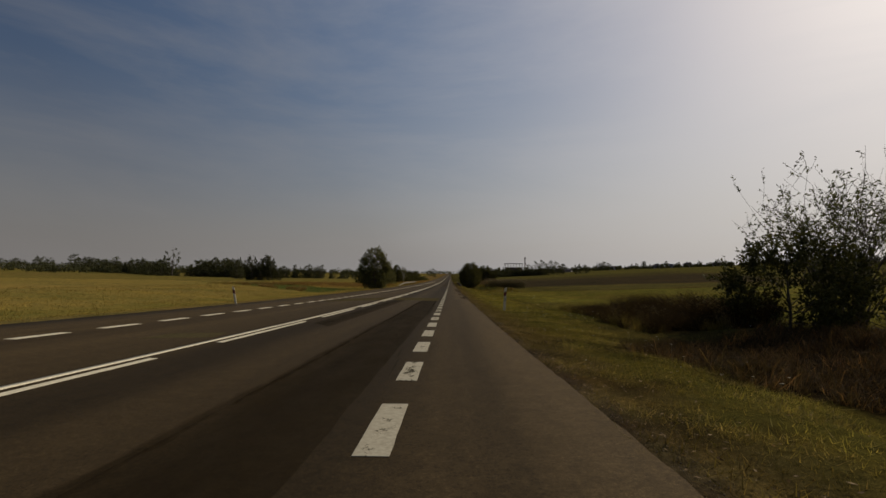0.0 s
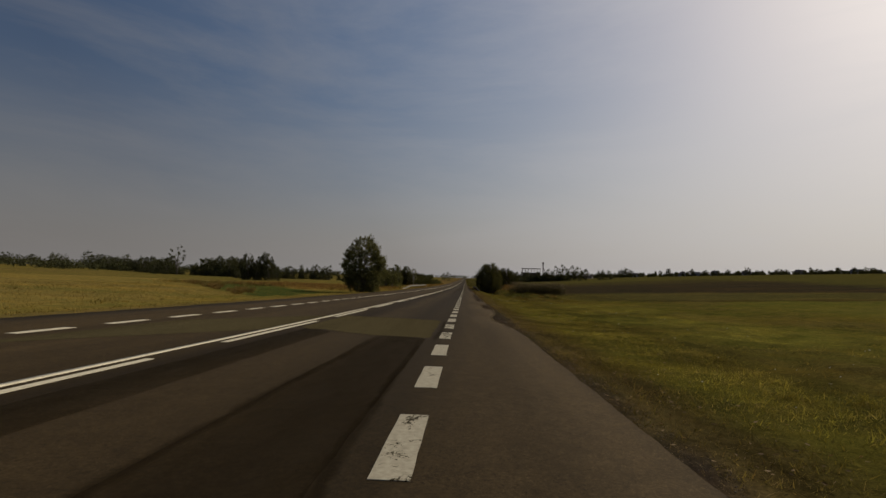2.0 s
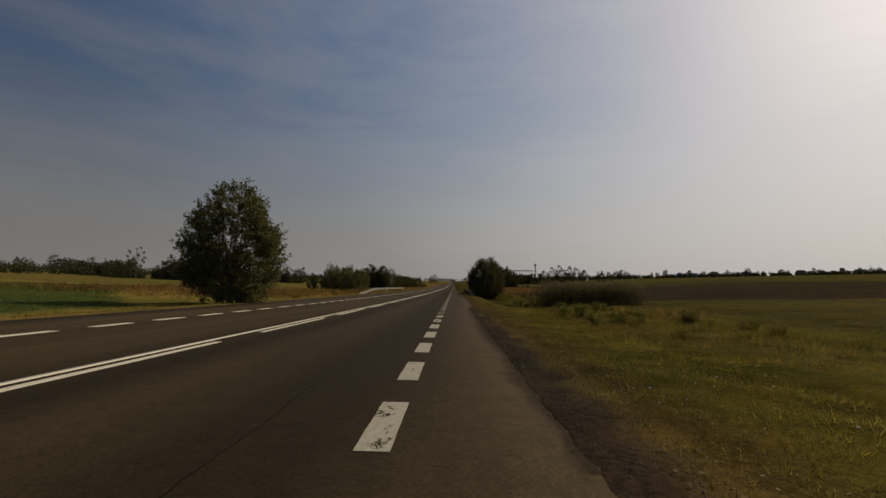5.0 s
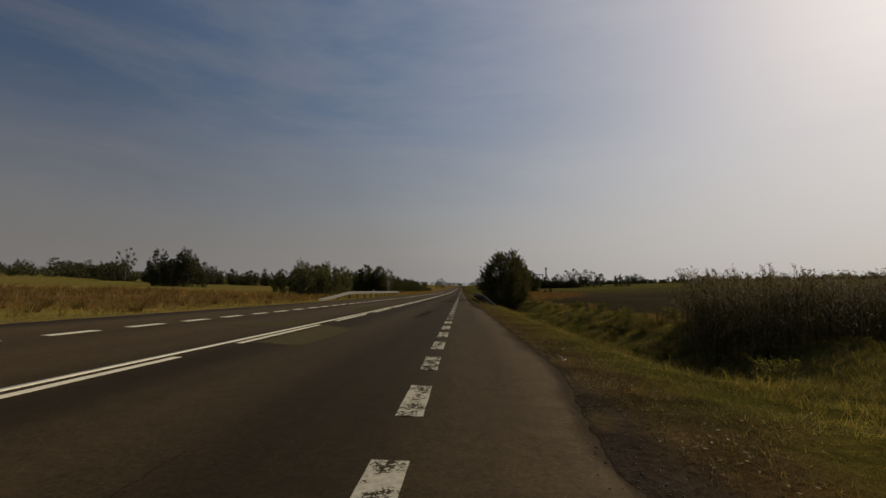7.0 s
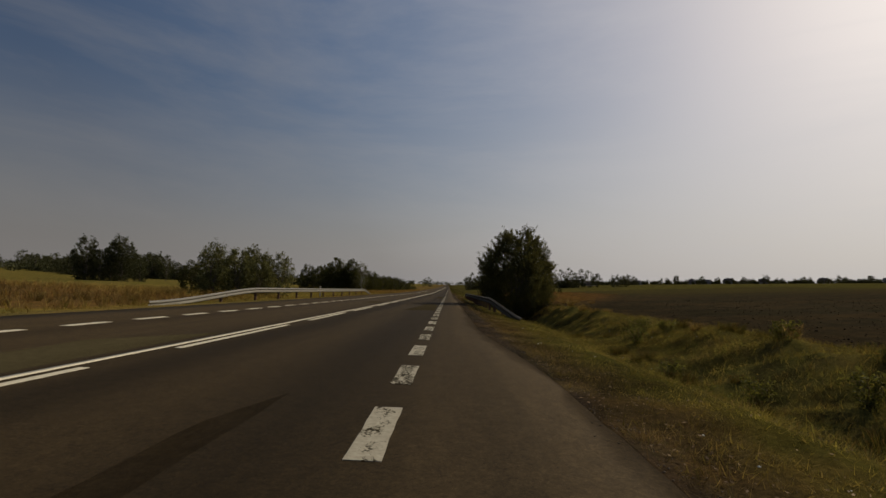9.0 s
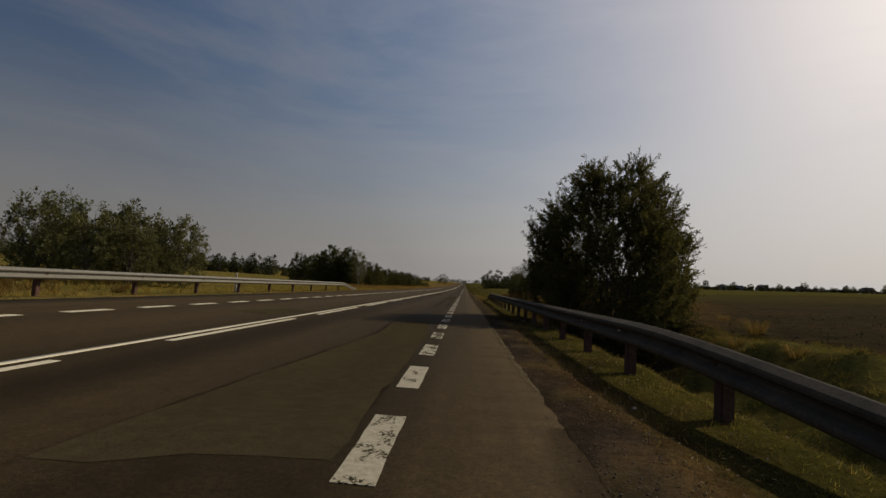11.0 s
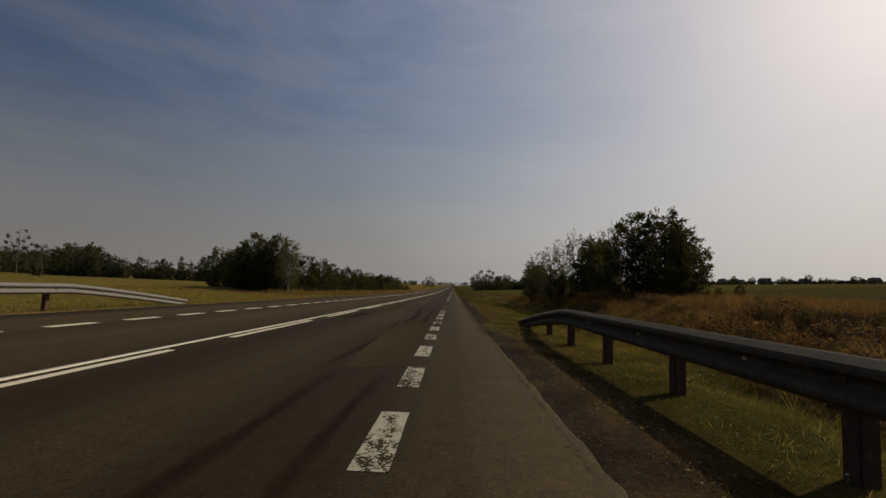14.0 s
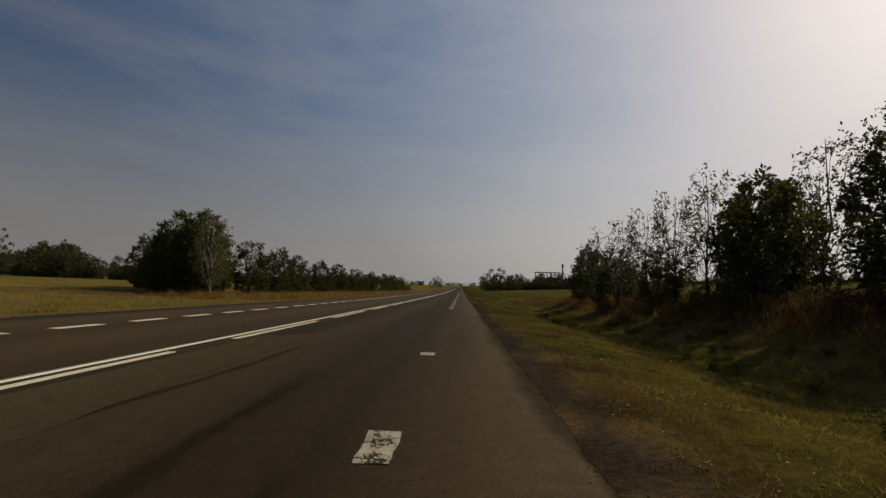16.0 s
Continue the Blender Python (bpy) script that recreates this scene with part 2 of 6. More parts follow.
def bark(name, a, c2, scale=14.0):
    m, t, b = material(name, 0.9, 0.2)
    v = scaled(t, coords(t), (1, 1, 0.25))
    n = noise_node(t, scale, 5.0, 0.7, v)
    link(t, ramp_node(t, n, [(0.3, a), (0.7, c2)]), b.inputs["Base Color"])
    bump(t, b, n, 0.7, 0.02)
    return m


def plain(name, colour, rough=0.6, metal=0.0, vary=0.12, scale=9.0, spec=0.4):
    m, t, b = material(name, rough, spec)
    c = coords(t)
    n1 = noise_node(t, scale, 5.0, 0.65, c)
    n2 = noise_node(t, scale * 9, 3.0, 0.6, c)
    col = mix(t, 1.0, colour, ramp_node(t, n1, [(0.28, grey(1 - 2 * vary)), (0.72, grey(1 + vary))]), "MULTIPLY")
    col = mix(t, 1.0, col, ramp_node(t, n2, [(0.3, grey(1 - vary)), (0.7, grey(1 + vary))]), "MULTIPLY")
    link(t, col, b.inputs["Base Color"])
    b.inputs["Metallic"].default_value = metal
    link(t, ramp_node(t, n1, [(0.3, grey(max(rough - 0.12, 0.05))), (0.7, grey(min(rough + 0.12, 1)))]), b.inputs["Roughness"])
    bump(t, b, n2, 0.15, 0.003)
    return m


M_ROAD = road_asphalt()
M_PATCH = asphalt("patch_asphalt", (0.070, 0.0575, 0.0300), 0.6, 9.0)
M_PATCH_MID = asphalt("worn_patch_asphalt", (0.058, 0.047, 0.0265), 0.6, 9.0)
M_PATCH_OLD = asphalt("old_patch_asphalt", (0.051, 0.041, 0.023), 0.6, 9.0)
M_DARKPATCH = asphalt("dark_patch_asphalt", (0.0265, 0.0186, 0.0100), 0.7, 3.0, 0.2)
M_SEAM = asphalt("bitumen_seam", (0.0175, 0.0123, 0.0070), 0.3, 5.0, 0.2)
M_CRACK = asphalt("open_crack", (0.0100, 0.0072, 0.0048), 0.3, 9.0, 0.5)
M_BROKEN = asphalt("broken_edge_asphalt", (0.0200, 0.0148, 0.0108), 0.3, 7.0, 0.25)
M_RIM = asphalt("pale_rim_asphalt", (0.125, 0.098, 0.060), 0.3, 7.0, 0.8)
M_PAINT_EDGE = worn_paint("worn_edge_paint", -0.075)
M_PAINT_BAD = worn_paint("flaked_edge_paint", 0.02)
M_PAINT_LINE = worn_paint("line_paint", -0.22, 1.65)
M_GROUND = ground_material()
M_GRASS = leafy("grass_blade", (0.05, 0.07, 0.02), (0.1, 0.1, 0.03), 0.5, "tint")
M_LEAF = leafy("willow_leaf", (0.034, 0.042, 0.014), (0.085, 0.094, 0.032), 0.32)
M_LEAF_DARK = leafy("shade_leaf", (0.031, 0.036, 0.013), (0.080, 0.082, 0.028), 0.32)
M_LEAF_GREY = leafy("silver_leaf", (0.062, 0.068, 0.029), (0.155, 0.157, 0.070), 0.36)
M_LEAF_BUSH = leafy("bush_leaf", (0.036, 0.039, 0.015), (0.108, 0.106, 0.040), 0.36)
M_LEAF_RUST = leafy("rust_weed_leaf", (0.055, 0.034, 0.018), (0.145, 0.086, 0.042), 0.42)
M_LEAF_FAR = leafy("far_leaf", (0.031, 0.036, 0.017), (0.072, 0.074, 0.033), 0.22)
M_BARK = bark("grey_bark", (0.05, 0.042, 0.035), (0.13, 0.11, 0.09))
M_BIRCH = bark("birch_bark", (0.05, 0.045, 0.04), (0.46, 0.44, 0.40), 9.0)
M_STEEL = plain("galvanised_steel", (0.205, 0.192, 0.162), 0.7, 0.2, 0.12, 6.0)
# same rail steel, colour darkened for the near beam's shaded face
M_STEEL_SHADED = plain("shaded_steel", (0.100, 0.082, 0.060), 0.85, 0.0, 0.2, 5.0, 0.12)
M_STEEL_OLD = plain("dull_post_steel", (0.105, 0.060, 0.046), 0.85, 0.0, 0.2, 12.0, 0.1)
M_POST = plain("white_post_plastic", (0.76, 0.665, 0.47), 0.55, 0.0, 0.08, 12.0)
M_RED = plain("red_reflective_band", (0.15, 0.028, 0.022), 0.45, 0.0, 0.12, 20.0)
M_INK = plain("black_marking_ink", (0.02, 0.02, 0.022), 0.6, 0.0, 0.1, 20.0)
M_WALL = plain("pale_render", (0.36, 0.33, 0.29), 0.9, 0.0, 0.08, 0.6)
M_ROOF = plain("grey_brown_roof", (0.10, 0.072, 0.06), 0.85, 0.0, 0.15, 0.8)
M_ROOF_PALE = plain("pale_sheet_roof", (0.13, 0.12, 0.11), 0.7, 0.1, 0.1, 0.8)
M_GLASS = plain("dark_window_glass", (0.03, 0.035, 0.04), 0.15, 0.0, 0.05, 2.0)
M_STONE = plain("grey_gravel_stone", (0.125, 0.098, 0.074), 0.9, 0.0, 0.2, 30.0)
M_STEM = leafy("dry_stem", (0.16, 0.12, 0.06), (0.28, 0.22, 0.11), 0.2)

# ---------------------------------------------------------------- mesh helpers
rng = np.random.default_rng(7)


def mesh(name, verts, faces, mat, smooth=False):
    """A mesh from arrays; faces may mix lists of three or four corners."""
    me = bpy.data.meshes.new(name)
    verts = np.asarray(verts, np.float32)
    if isinstance(faces, np.ndarray):
        k = faces.shape[1]
        me.vertices.add(len(verts))
        me.vertices.foreach_set("co", verts.ravel())
        me.loops.add(faces.size)
        me.loops.foreach_set("vertex_index", faces.astype(np.int32).ravel())
        me.polygons.add(len(faces))
        me.polygons.foreach_set("loop_start", np.arange(0, faces.size, k, dtype=np.int32))
        if smooth:
            me.polygons.foreach_set("use_smooth", np.ones(len(faces), bool))
        me.update(calc_edges=True)
    else:
        me.from_pydata(verts.tolist(), [], faces)
        me.update()
        if smooth:
            me.polygons.foreach_set("use_smooth", np.ones(len(me.polygons), bool))
    me.materials.append(mat)
    return me


def child(name, me, parent, m=None, label=""):
    ob = new(name, me)
    ob.parent = parent
    if m is not None:
        ob.matrix_basis = m
    return tagged(ob, label)


def part(name, bm, mat, parent, label="", m=None):
    me = bpy.data.meshes.new(name)
    bm.to_mesh(me)
    bm.free()
    me.materials.append(mat)
    return child(name, me, parent, m, label)


def box_bm(sx, sy, sz, x=0, y=0, z=0, bevel=0.0, bm=None):
    bm = bm or bmesh.new()
    got = bmesh.ops.create_cube(bm, size=1.0, matrix=Matrix.Translation((x, y, z)) @ Matrix.Diagonal((sx, sy, sz, 1)))
    if bevel:
        edges = {e for v in got["verts"] for e in v.link_edges}
        bmesh.ops.bevel(bm, geom=list(edges), offset=bevel, segments=2, affect="EDGES")
    return bm


def tube(path, radii, sides=6):
    """Vertices and quads of a tapering tube along a path."""
    path = np.asarray(path, float)
    n = len(path)
    d = np.gradient(path, axis=0)
    d /= np.linalg.norm(d, axis=1, keepdims=True) + 1e-9
    up = np.where(np.abs(d[:, 2:3]) > 0.9, [[1.0, 0, 0]], [[0, 0, 1.0]])
    a = np.cross(d, up)
    a /= np.linalg.norm(a, axis=1, keepdims=True) + 1e-9
    b = np.cross(d, a)
    ang = np.arange(sides) * 2 * np.pi / sides
    ring = np.cos(ang)[None, :, None] * a[:, None] + np.sin(ang)[None, :, None] * b[:, None]
    v = (path[:, None] + ring * np.asarray(radii)[:, None, None]).reshape(-1, 3)
    i = np.arange(n - 1)[:, None] * sides
    j = np.arange(sides)[None]
    k = (j + 1) % sides
    f = np.stack([i + j, i + k, i + sides + k, i + sides + j], -1).reshape(-1, 4)
    return v, f


def joined(pieces):
    vs, fs, o = [], [], 0
    for v, f in pieces:
        vs.append(v)
        fs.append(f + o)
        o += len(v)
    return np.concatenate(vs), np.concatenate(fs)


def leaf_quads(centres, size, r, long=1.8):
    """Small pointed leaves with random turns at the given places."""
    n = len(centres)
    u = r.normal(size=(n, 3))
    u[:, 2] *= 0.8
    u /= np.linalg.norm(u, axis=1, keepdims=True)
    w = np.cross(u, r.normal(size=(n, 3)))
    w /= np.linalg.norm(w, axis=1, keepdims=True) + 1e-9
    s = size * r.uniform(0.6, 1.35, (n, 1))
    v = np.stack([centres - u * s * long / 2, centres + w * s * 0.42 - u * s * 0.1, centres + u * s * long / 2, centres - w * s * 0.42 - u * s * 0.1], 1)
    return v.reshape(-1, 3), np.arange(4 * n).reshape(n, 4)


# ---------------------------------------------------------------- lie of the land


def lump(x, y, s, seed=0.0):
    """Cheap smooth uneven relief made of crossing waves."""
    x, y = np.asarray(x, float) / s, np.asarray(y, float) / s
    return (np.sin(x * 1.7 + 1.3 * np.sin(y * 0.9 + seed)) + np.sin(y * 2.1 + 1.7 * np.sin(x * 1.1 + seed * 2)) + np.sin((x + y) * 2.9 + seed * 3) * 0.6) / 2.6


def ditch_depth(y):
    y = np.asarray(y, float)
    return (0.30 * (1 - sstep(8, 16, y)) + 0.68 * sstep(77.5, 83, y) * (1 - sstep(104, 120, y))
            + 1.15 * sstep(108, 122, y) * (1 - sstep(142, 156, y)) + 0.30 * sstep(146, 164, y))


def ground_z(x, y):
    x, y = np.asarray(x, float), np.asarray(y, float)
    z = road_z(y)
    # right: verge, ditch, bank, then a long rise
    r = np.maximum(x - 1.4, 0)
    z = z - 0.05 * sstep(1.5, 3.2, x)
    dd = ditch_depth(y)
    z = z - dd * sstep(2.9, 4.7, x) * (1 - sstep(5.6, 8.2, x))
    z = z + 0.12 * dd * sstep(6.4, 8.2, x) * (1 - sstep(8.2, 11, x))
    q = np.maximum(x - 9, 0)
    z = z + 55 * (1 - np.exp(-q * 0.046 / 55)) * (0.62 + 0.58 * sstep(10, 150, y))
    z = z + 0.55 * sstep(6.6, 10.0, x) * (1 - sstep(16, 40, x)) * sstep(150, 170, y) * (1 - sstep(205, 235, y))
    # left: shallow fall behind the verge, then a gentle rise
    l = np.maximum(-x - 10.2, 0)
    z = z - 0.18 * sstep(0.3, 3.0, l) * (1 - sstep(8, 20, l))
    z = z + 14 * (1 - np.exp(-l * 0.014 / 14)) * (1 - 0.7 * sstep(70, 200, y) * (1 - sstep(300, 700, l)))
    # under the road the ground lies lower than the asphalt
    off = sstep(0.82, 1.08, x) + sstep(9.8, 10.3, -x)
    z = z - 0.016 - 0.15 * (1 - np.clip(off, 0, 1))
    rough = sstep(1.6, 4.0, x) + sstep(10.6, 14, -x)
    z = z + rough * (0.04 * lump(x, y, 0.55) + 0.06 * lump(x, y, 1.9, 2.0) + 0.02 * lump(x, y, 0.3, 6.0))
    bank = sstep(3.6, 5, x) * (1 - sstep(9, 12, x)) * np.clip(dd, 0, 1)
    z = z + bank * (0.18 * lump(x, y, 0.9, 5.0) + 0.09 * lump(x, y, 0.4, 7.0))
    return z


GREEN, MEADOW, DRY = (0.098, 0.092, 0.0205), (0.132, 0.113, 0.0265), (0.125, 0.088, 0.037)
PLOUGH, CROP, STUBBLE = (0.042, 0.0335, 0.0205), (0.050, 0.066, 0.019), (0.225, 0.160, 0.052)
# dark soil brown, also laid on the ground as shade near bushes
EARTH_AND_SHADE = (0.024, 0.017, 0.011)
GRAVEL, OLIVE, RUST = (0.035, 0.027, 0.0205), (0.074, 0.066, 0.021), (0.100, 0.058, 0.025)


def zone_colour(x, y):
    """Base colour of the land cover at places of the plan."""
    x, y = np.asarray(x, float), np.asarray(y, float)
    wob = 1.6 * lump(x, y, 3.1, 1.0) + 2.0 * lump(x, y, 9.0, 4.0)
    col = np.empty(x.shape + (3,))
    col[:] = GREEN

    def put(c, w):
        w = np.clip(w, 0, 1)[..., None]
        col[:] = col * (1 - w) + np.array(c) * w
    right, left = sstep(1.0, 1.3, x), sstep(9.5, 9.9, -x)
    put(MEADOW, right * sstep(-0.4, 0.6, lump(x, y, 7.0, 2.0)) * 0.7)
    put(DRY, right * (1 - sstep(1.8, 3.1, x + 0.35 * lump(x, y, 0.8))) * (0.45 + 0.3 * sstep(55, 70, y)))
    # fresh growth along the first verge
    put((0.190, 0.172, 0.034), right * sstep(1.9, 2.8, x) * (1 - sstep(7.5, 13, x)) * sstep(16, 20, y) * (1 - sstep(46, 58, y)) * sstep(-0.5, 0.5, lump(x, y, 2.1, 12.0) + 0.5 * lump(x, y, 0.7, 4.0)) * 0.75)
    put((0.088, 0.060, 0.031), right * (1 - sstep(1.9, 2.5, x + 0.3 * lump(x, y, 0.8))) * (0.45 + 0.3 * sstep(55, 70, y)))
    put(DRY, right * sstep(3.0, 5.0, x) * sstep(0.0, 0.8, lump(x, 0.55 * y, 3.4, 8.0) + 0.5 * lump(x, y, 1.2, 3.0)) * (1 - sstep(90, 100, y)) * 0.35)
    put(GRAVEL, (x > 0.7) * (1 - sstep(1.50, 1.72, x + 0.10 * lump(x, y, 0.6))))
    # pale dried mud in the broken shoulder
    put((0.088, 0.071, 0.050), sstep(1.26, 1.38, x + 0.05 * lump(x, y, 0.8)) * (1 - sstep(1.44, 1.56, x)) * sstep(66, 69, y) * (1 - sstep(72, 76, y)) * sstep(-0.5, 0.4, lump(x, y, 0.7, 3)))
    # duller strip of old stubble before the ploughed land
    put((0.068, 0.058, 0.023), sstep(9.0, 14.0, x + wob) * sstep(61, 66, y + 0.10 * x + 0.3 * wob) * 0.85)
    put(EARTH_AND_SHADE, sstep(12.0, 18.0, x + wob) * sstep(59, 61, y + 0.10 * x + 0.3 * wob) * (1 - sstep(63, 65, y + 0.10 * x + 0.3 * wob)) * 0.6)
    put(PLOUGH, sstep(8.6, 9.6, x + 0.3 * lump(x, y, 1.2)) * sstep(97, 100, y + 0.42 * x + 0.5 * wob) * (1 - sstep(228, 240, y - 0.5 * x + wob)))
    put(OLIVE, right * sstep(12, 20, x) * sstep(150, 215, y + wob) * 0.45)
    put(OLIVE, sstep(64, 70, x - 0.35 * (y - 108) + 1.2 * wob) * right)
    put(OLIVE, right * sstep(232, 242, y - 0.5 * x + wob))
    put(RUST, right * sstep(5.4, 7.4, x + 0.5 * wob) * (1 - sstep(18, 24, x + wob)) * sstep(132, 142, y - 1.6 * np.maximum(x - 9.0, 0).clip(0, 12)) * (1 - sstep(214, 230, y)) * 0.85)
    put(DRY, right * sstep(5.6, 8.0, x + 0.6 * wob) * (1 - sstep(12, 20, x)) * sstep(128, 138, y - 1.6 * np.maximum(x - 9.0, 0).clip(0, 12)) * (1 - sstep(190, 220, y)) * sstep(-0.3, 0.5, lump(x, y, 2.6)) * 0.55)
    # left side, strip after strip
    put((0.066, 0.066, 0.019), right * sstep(1.8, 2.1, x) * (1 - sstep(4.0, 5.0, x)) * sstep(112, 118, y) * (1 - sstep(150, 156, y)) * 0.8)
    put((0.124, 0.110, 0.033), right * sstep(2.6, 4.0, x + 0.4 * wob) * (1 - sstep(8.0, 9.4, x)) * np.clip(ditch_depth(y) * 1.4, 0, 1) * 0.8)
    # sun-bleached mown grass past the end of the barrier
    put((0.118, 0.098, 0.025), right * sstep(1.7, 2.3, x + 0.3 * wob) * (1 - sstep(3.6, 5.6, x + 0.5 * wob)) * sstep(152, 160, y) * (1 - sstep(200, 215, y)) * 0.5)
    # tufts of straw and dark hollows in the verge
    patch = (lump(x, y, 0.62, 5.0) + 0.7 * lump(x, y, 0.27, 9.0)) * (1 - sstep(9, 16, x))
    put(DRY, right * sstep(0.2, 0.9, patch) * (0.2 + 0.25 * sstep(60, 75, y)))
    put(EARTH_AND_SHADE, right * sstep(0.05, 0.8, -patch) * (0.3 + 0.3 * sstep(60, 75, y) + 0.35 * (1 - sstep(10, 16, y))))
    put(EARTH_AND_SHADE, (1 - sstep(0.5, 1.1, ((x - 7.3) / 2.6) ** 2 + ((y - 16.6) / 5.2) ** 2 + 0.3 * lump(x, y, 0.9, 7))) * 0.9)
    # bare dark earth before the first shrub, deepened for the shade it casts
    put(EARTH_AND_SHADE, (1 - sstep(0.55, 1.15, ((x - 7.4) / 4.6) ** 2 + ((y - 7.9) / 4.2) ** 2 + 0.25 * lump(x, y, 0.9, 3))) * 0.95)
    # ground round the big bush painted dark for the bush's shade
    put(EARTH_AND_SHADE, (1 - sstep(0.6, 1.2, ((x - 5.2) / 4.2) ** 2 + ((y - 132.5) / 5.0) ** 2 + 0.25 * lump(x, y, 0.9, 3))) * 0.85 * right)
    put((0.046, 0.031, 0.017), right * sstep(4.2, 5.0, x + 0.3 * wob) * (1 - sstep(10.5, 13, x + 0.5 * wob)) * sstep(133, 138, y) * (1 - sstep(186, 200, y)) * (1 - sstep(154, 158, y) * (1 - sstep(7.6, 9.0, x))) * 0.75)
    put(MEADOW, left)
    put(STUBBLE, left * 0.30)
    put(STUBBLE, left * sstep(26, 34, -x + wob) * (1 - sstep(40, 60, y + 0.25 * x + 2 * wob)) * 0.35)
    put(GREEN, left * sstep(-0.1, 0.7, lump(0.35 * x, y, 4.0, 6.0) + 0.4 * lump(x, y, 1.6, 2.0)) * (1 - sstep(70, 90, y)) * 0.55)
    put(DRY, left * sstep(0.0, 0.7, lump(0.4 * x, y, 6.0, 3.0) + 0.5 * lump(x, y, 1.2, 9.0)) * (1 - sstep(70, 90, y)) * 0.4)
    s = y + 1.38 * x + 0.5 * wob
    put(STUBBLE, left * sstep(14, 17, -x + 0.4 * wob) * (1 - sstep(33, 35, s)) * 0.35)
    put(STUBBLE, left * sstep(18, 21, -x + 0.4 * wob) * sstep(54, 56, s) * (1 - sstep(104, 116, y + wob)) * 0.8)
    put(CROP, left * sstep(13.4, 15.0, -x + 0.3 * wob) * sstep(34, 36, s) * (1 - sstep(52.5, 54.5, s)) * (1 - sstep(100, 106, -x + wob)))
    put(STUBBLE, left * sstep(22, 26, -x + wob) * sstep(112, 116, y + 0.12 * x + wob) * (1 - sstep(150, 175, y + wob)) * 0.8)
    put(RUST, left * sstep(12.4, 14.5, -x + 0.5 * wob) * (1 - sstep(36, 46, -x + wob)) * sstep(88, 94, y + 0.3 * wob) * (1 - sstep(126, 138, y + wob)) * 0.85)
    put(GREEN, left * sstep(138, 148, y + wob) * 0.5)
    put(DRY, left * sstep(136, 146, y) * sstep(-0.3, 0.5, lump(x, y, 3.3, 2.0) + 0.5 * lump(x, y, 1.1, 4.0)) * 0.6)
    put((0.13, 0.085, 0.036), left * sstep(186, 200, y + wob) * (1 - sstep(30, 40, -x)) * 0.7)
    put(DRY, left * (1 - sstep(10.6, 12.4, -x + 0.4 * lump(x, y, 0.9))) * 0.55)
    put(GRAVEL, left * (1 - sstep(10.1, 10.5, -x + 0.15 * lump(x, y, 0.6))))
    return col


def graded(stops):
    """Grid lines: (from, to, step) stretches."""
    out = []
    for a, b, s in stops:
        out.append(np.arange(a, b, s))
    return np.concatenate(out + [[stops[-1][1]]])


def build_ground():
    far = 1.16 ** np.arange(1, 34)
    right = 40 + 4 * np.cumsum(far) * 0.33
    xs = np.concatenate([-(right[right < 4200])[::-1] - 8, graded([(-48, -20, 1.6), (-20, -9, 0.4), (-9, 0.8, 2.0), (0.8, 9.2, 0.2), (9.2, 18, 0.55), (18, 40, 1.6)]), right[right < 4200]])
    ahead = 250 + 5 * np.cumsum(far) * 0.33
    ys = np.concatenate([[-400, -200, -100, -60, -40, -25], graded([(-15, 190, 0.45), (190, 250, 2.0)]), ahead[ahead < 4800]])
    X, Y = np.meshgrid(xs, ys)
    v = np.stack([X, Y, ground_z(X, Y)], -1).reshape(-1, 3)
    nx, ny = len(xs), len(ys)
    i = (np.arange(ny - 1)[:, None] * nx + np.arange(nx - 1)[None]).ravel()
    f = np.stack([i, i + 1, i + nx + 1, i + nx], 1)
    me = mesh("ground", v, f, M_GROUND, True)
    a = me.color_attributes.new("zone", "FLOAT_COLOR", "POINT")
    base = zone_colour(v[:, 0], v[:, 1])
    # thatch and soil between the blades, painted darker for the grass's own shade
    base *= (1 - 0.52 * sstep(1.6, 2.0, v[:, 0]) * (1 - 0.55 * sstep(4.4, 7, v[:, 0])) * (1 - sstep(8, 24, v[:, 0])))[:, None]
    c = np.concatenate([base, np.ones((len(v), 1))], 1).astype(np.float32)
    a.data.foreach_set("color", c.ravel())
    return tagged(new("ground", me), "wide rolling farmland with meadow, ploughed and stubble fields", "ground", kind="structure")


build_ground()

# ---------------------------------------------------------------- road
X_CENTRE, X_LEFT, X_RIGHT = -3.49, -7.17, 0.0


def right_edge(y):
    y = np.asarray(y, float)
    broken = (0.6 * sstep(32.4, 34.4, y) * (1 - sstep(36.2, 38.4, y)) + sstep(41.2, 42.6, y) * (1 - sstep(46.3, 48.6, y)) + sstep(51.4, 53.4, y)
              - 1.1 * sstep(75.0, 79.0, y) * (1 - sstep(99.0, 106.0, y)))
    return 1.49 - 0.12 * sstep(30, 33, y) * (1 - sstep(38, 42, y)) - 0.36 * broken + 0.010 * lump(y * 1.0, y * 0.7, 0.5) + 0.014 * lump(y, y * 0.3, 3.3, 3) + (0.008 + 0.020 * broken) * lump(y, y * 0.6, 0.17, 9)


def grass_edge(y):
    """Where the verge grass begins, past the asphalt or the gravel shoulder."""
    return 1.55 + 0.06 * sstep(52, 55, y) + 0.13 * sstep(31, 34, y) * (1 - sstep(45, 49, y))


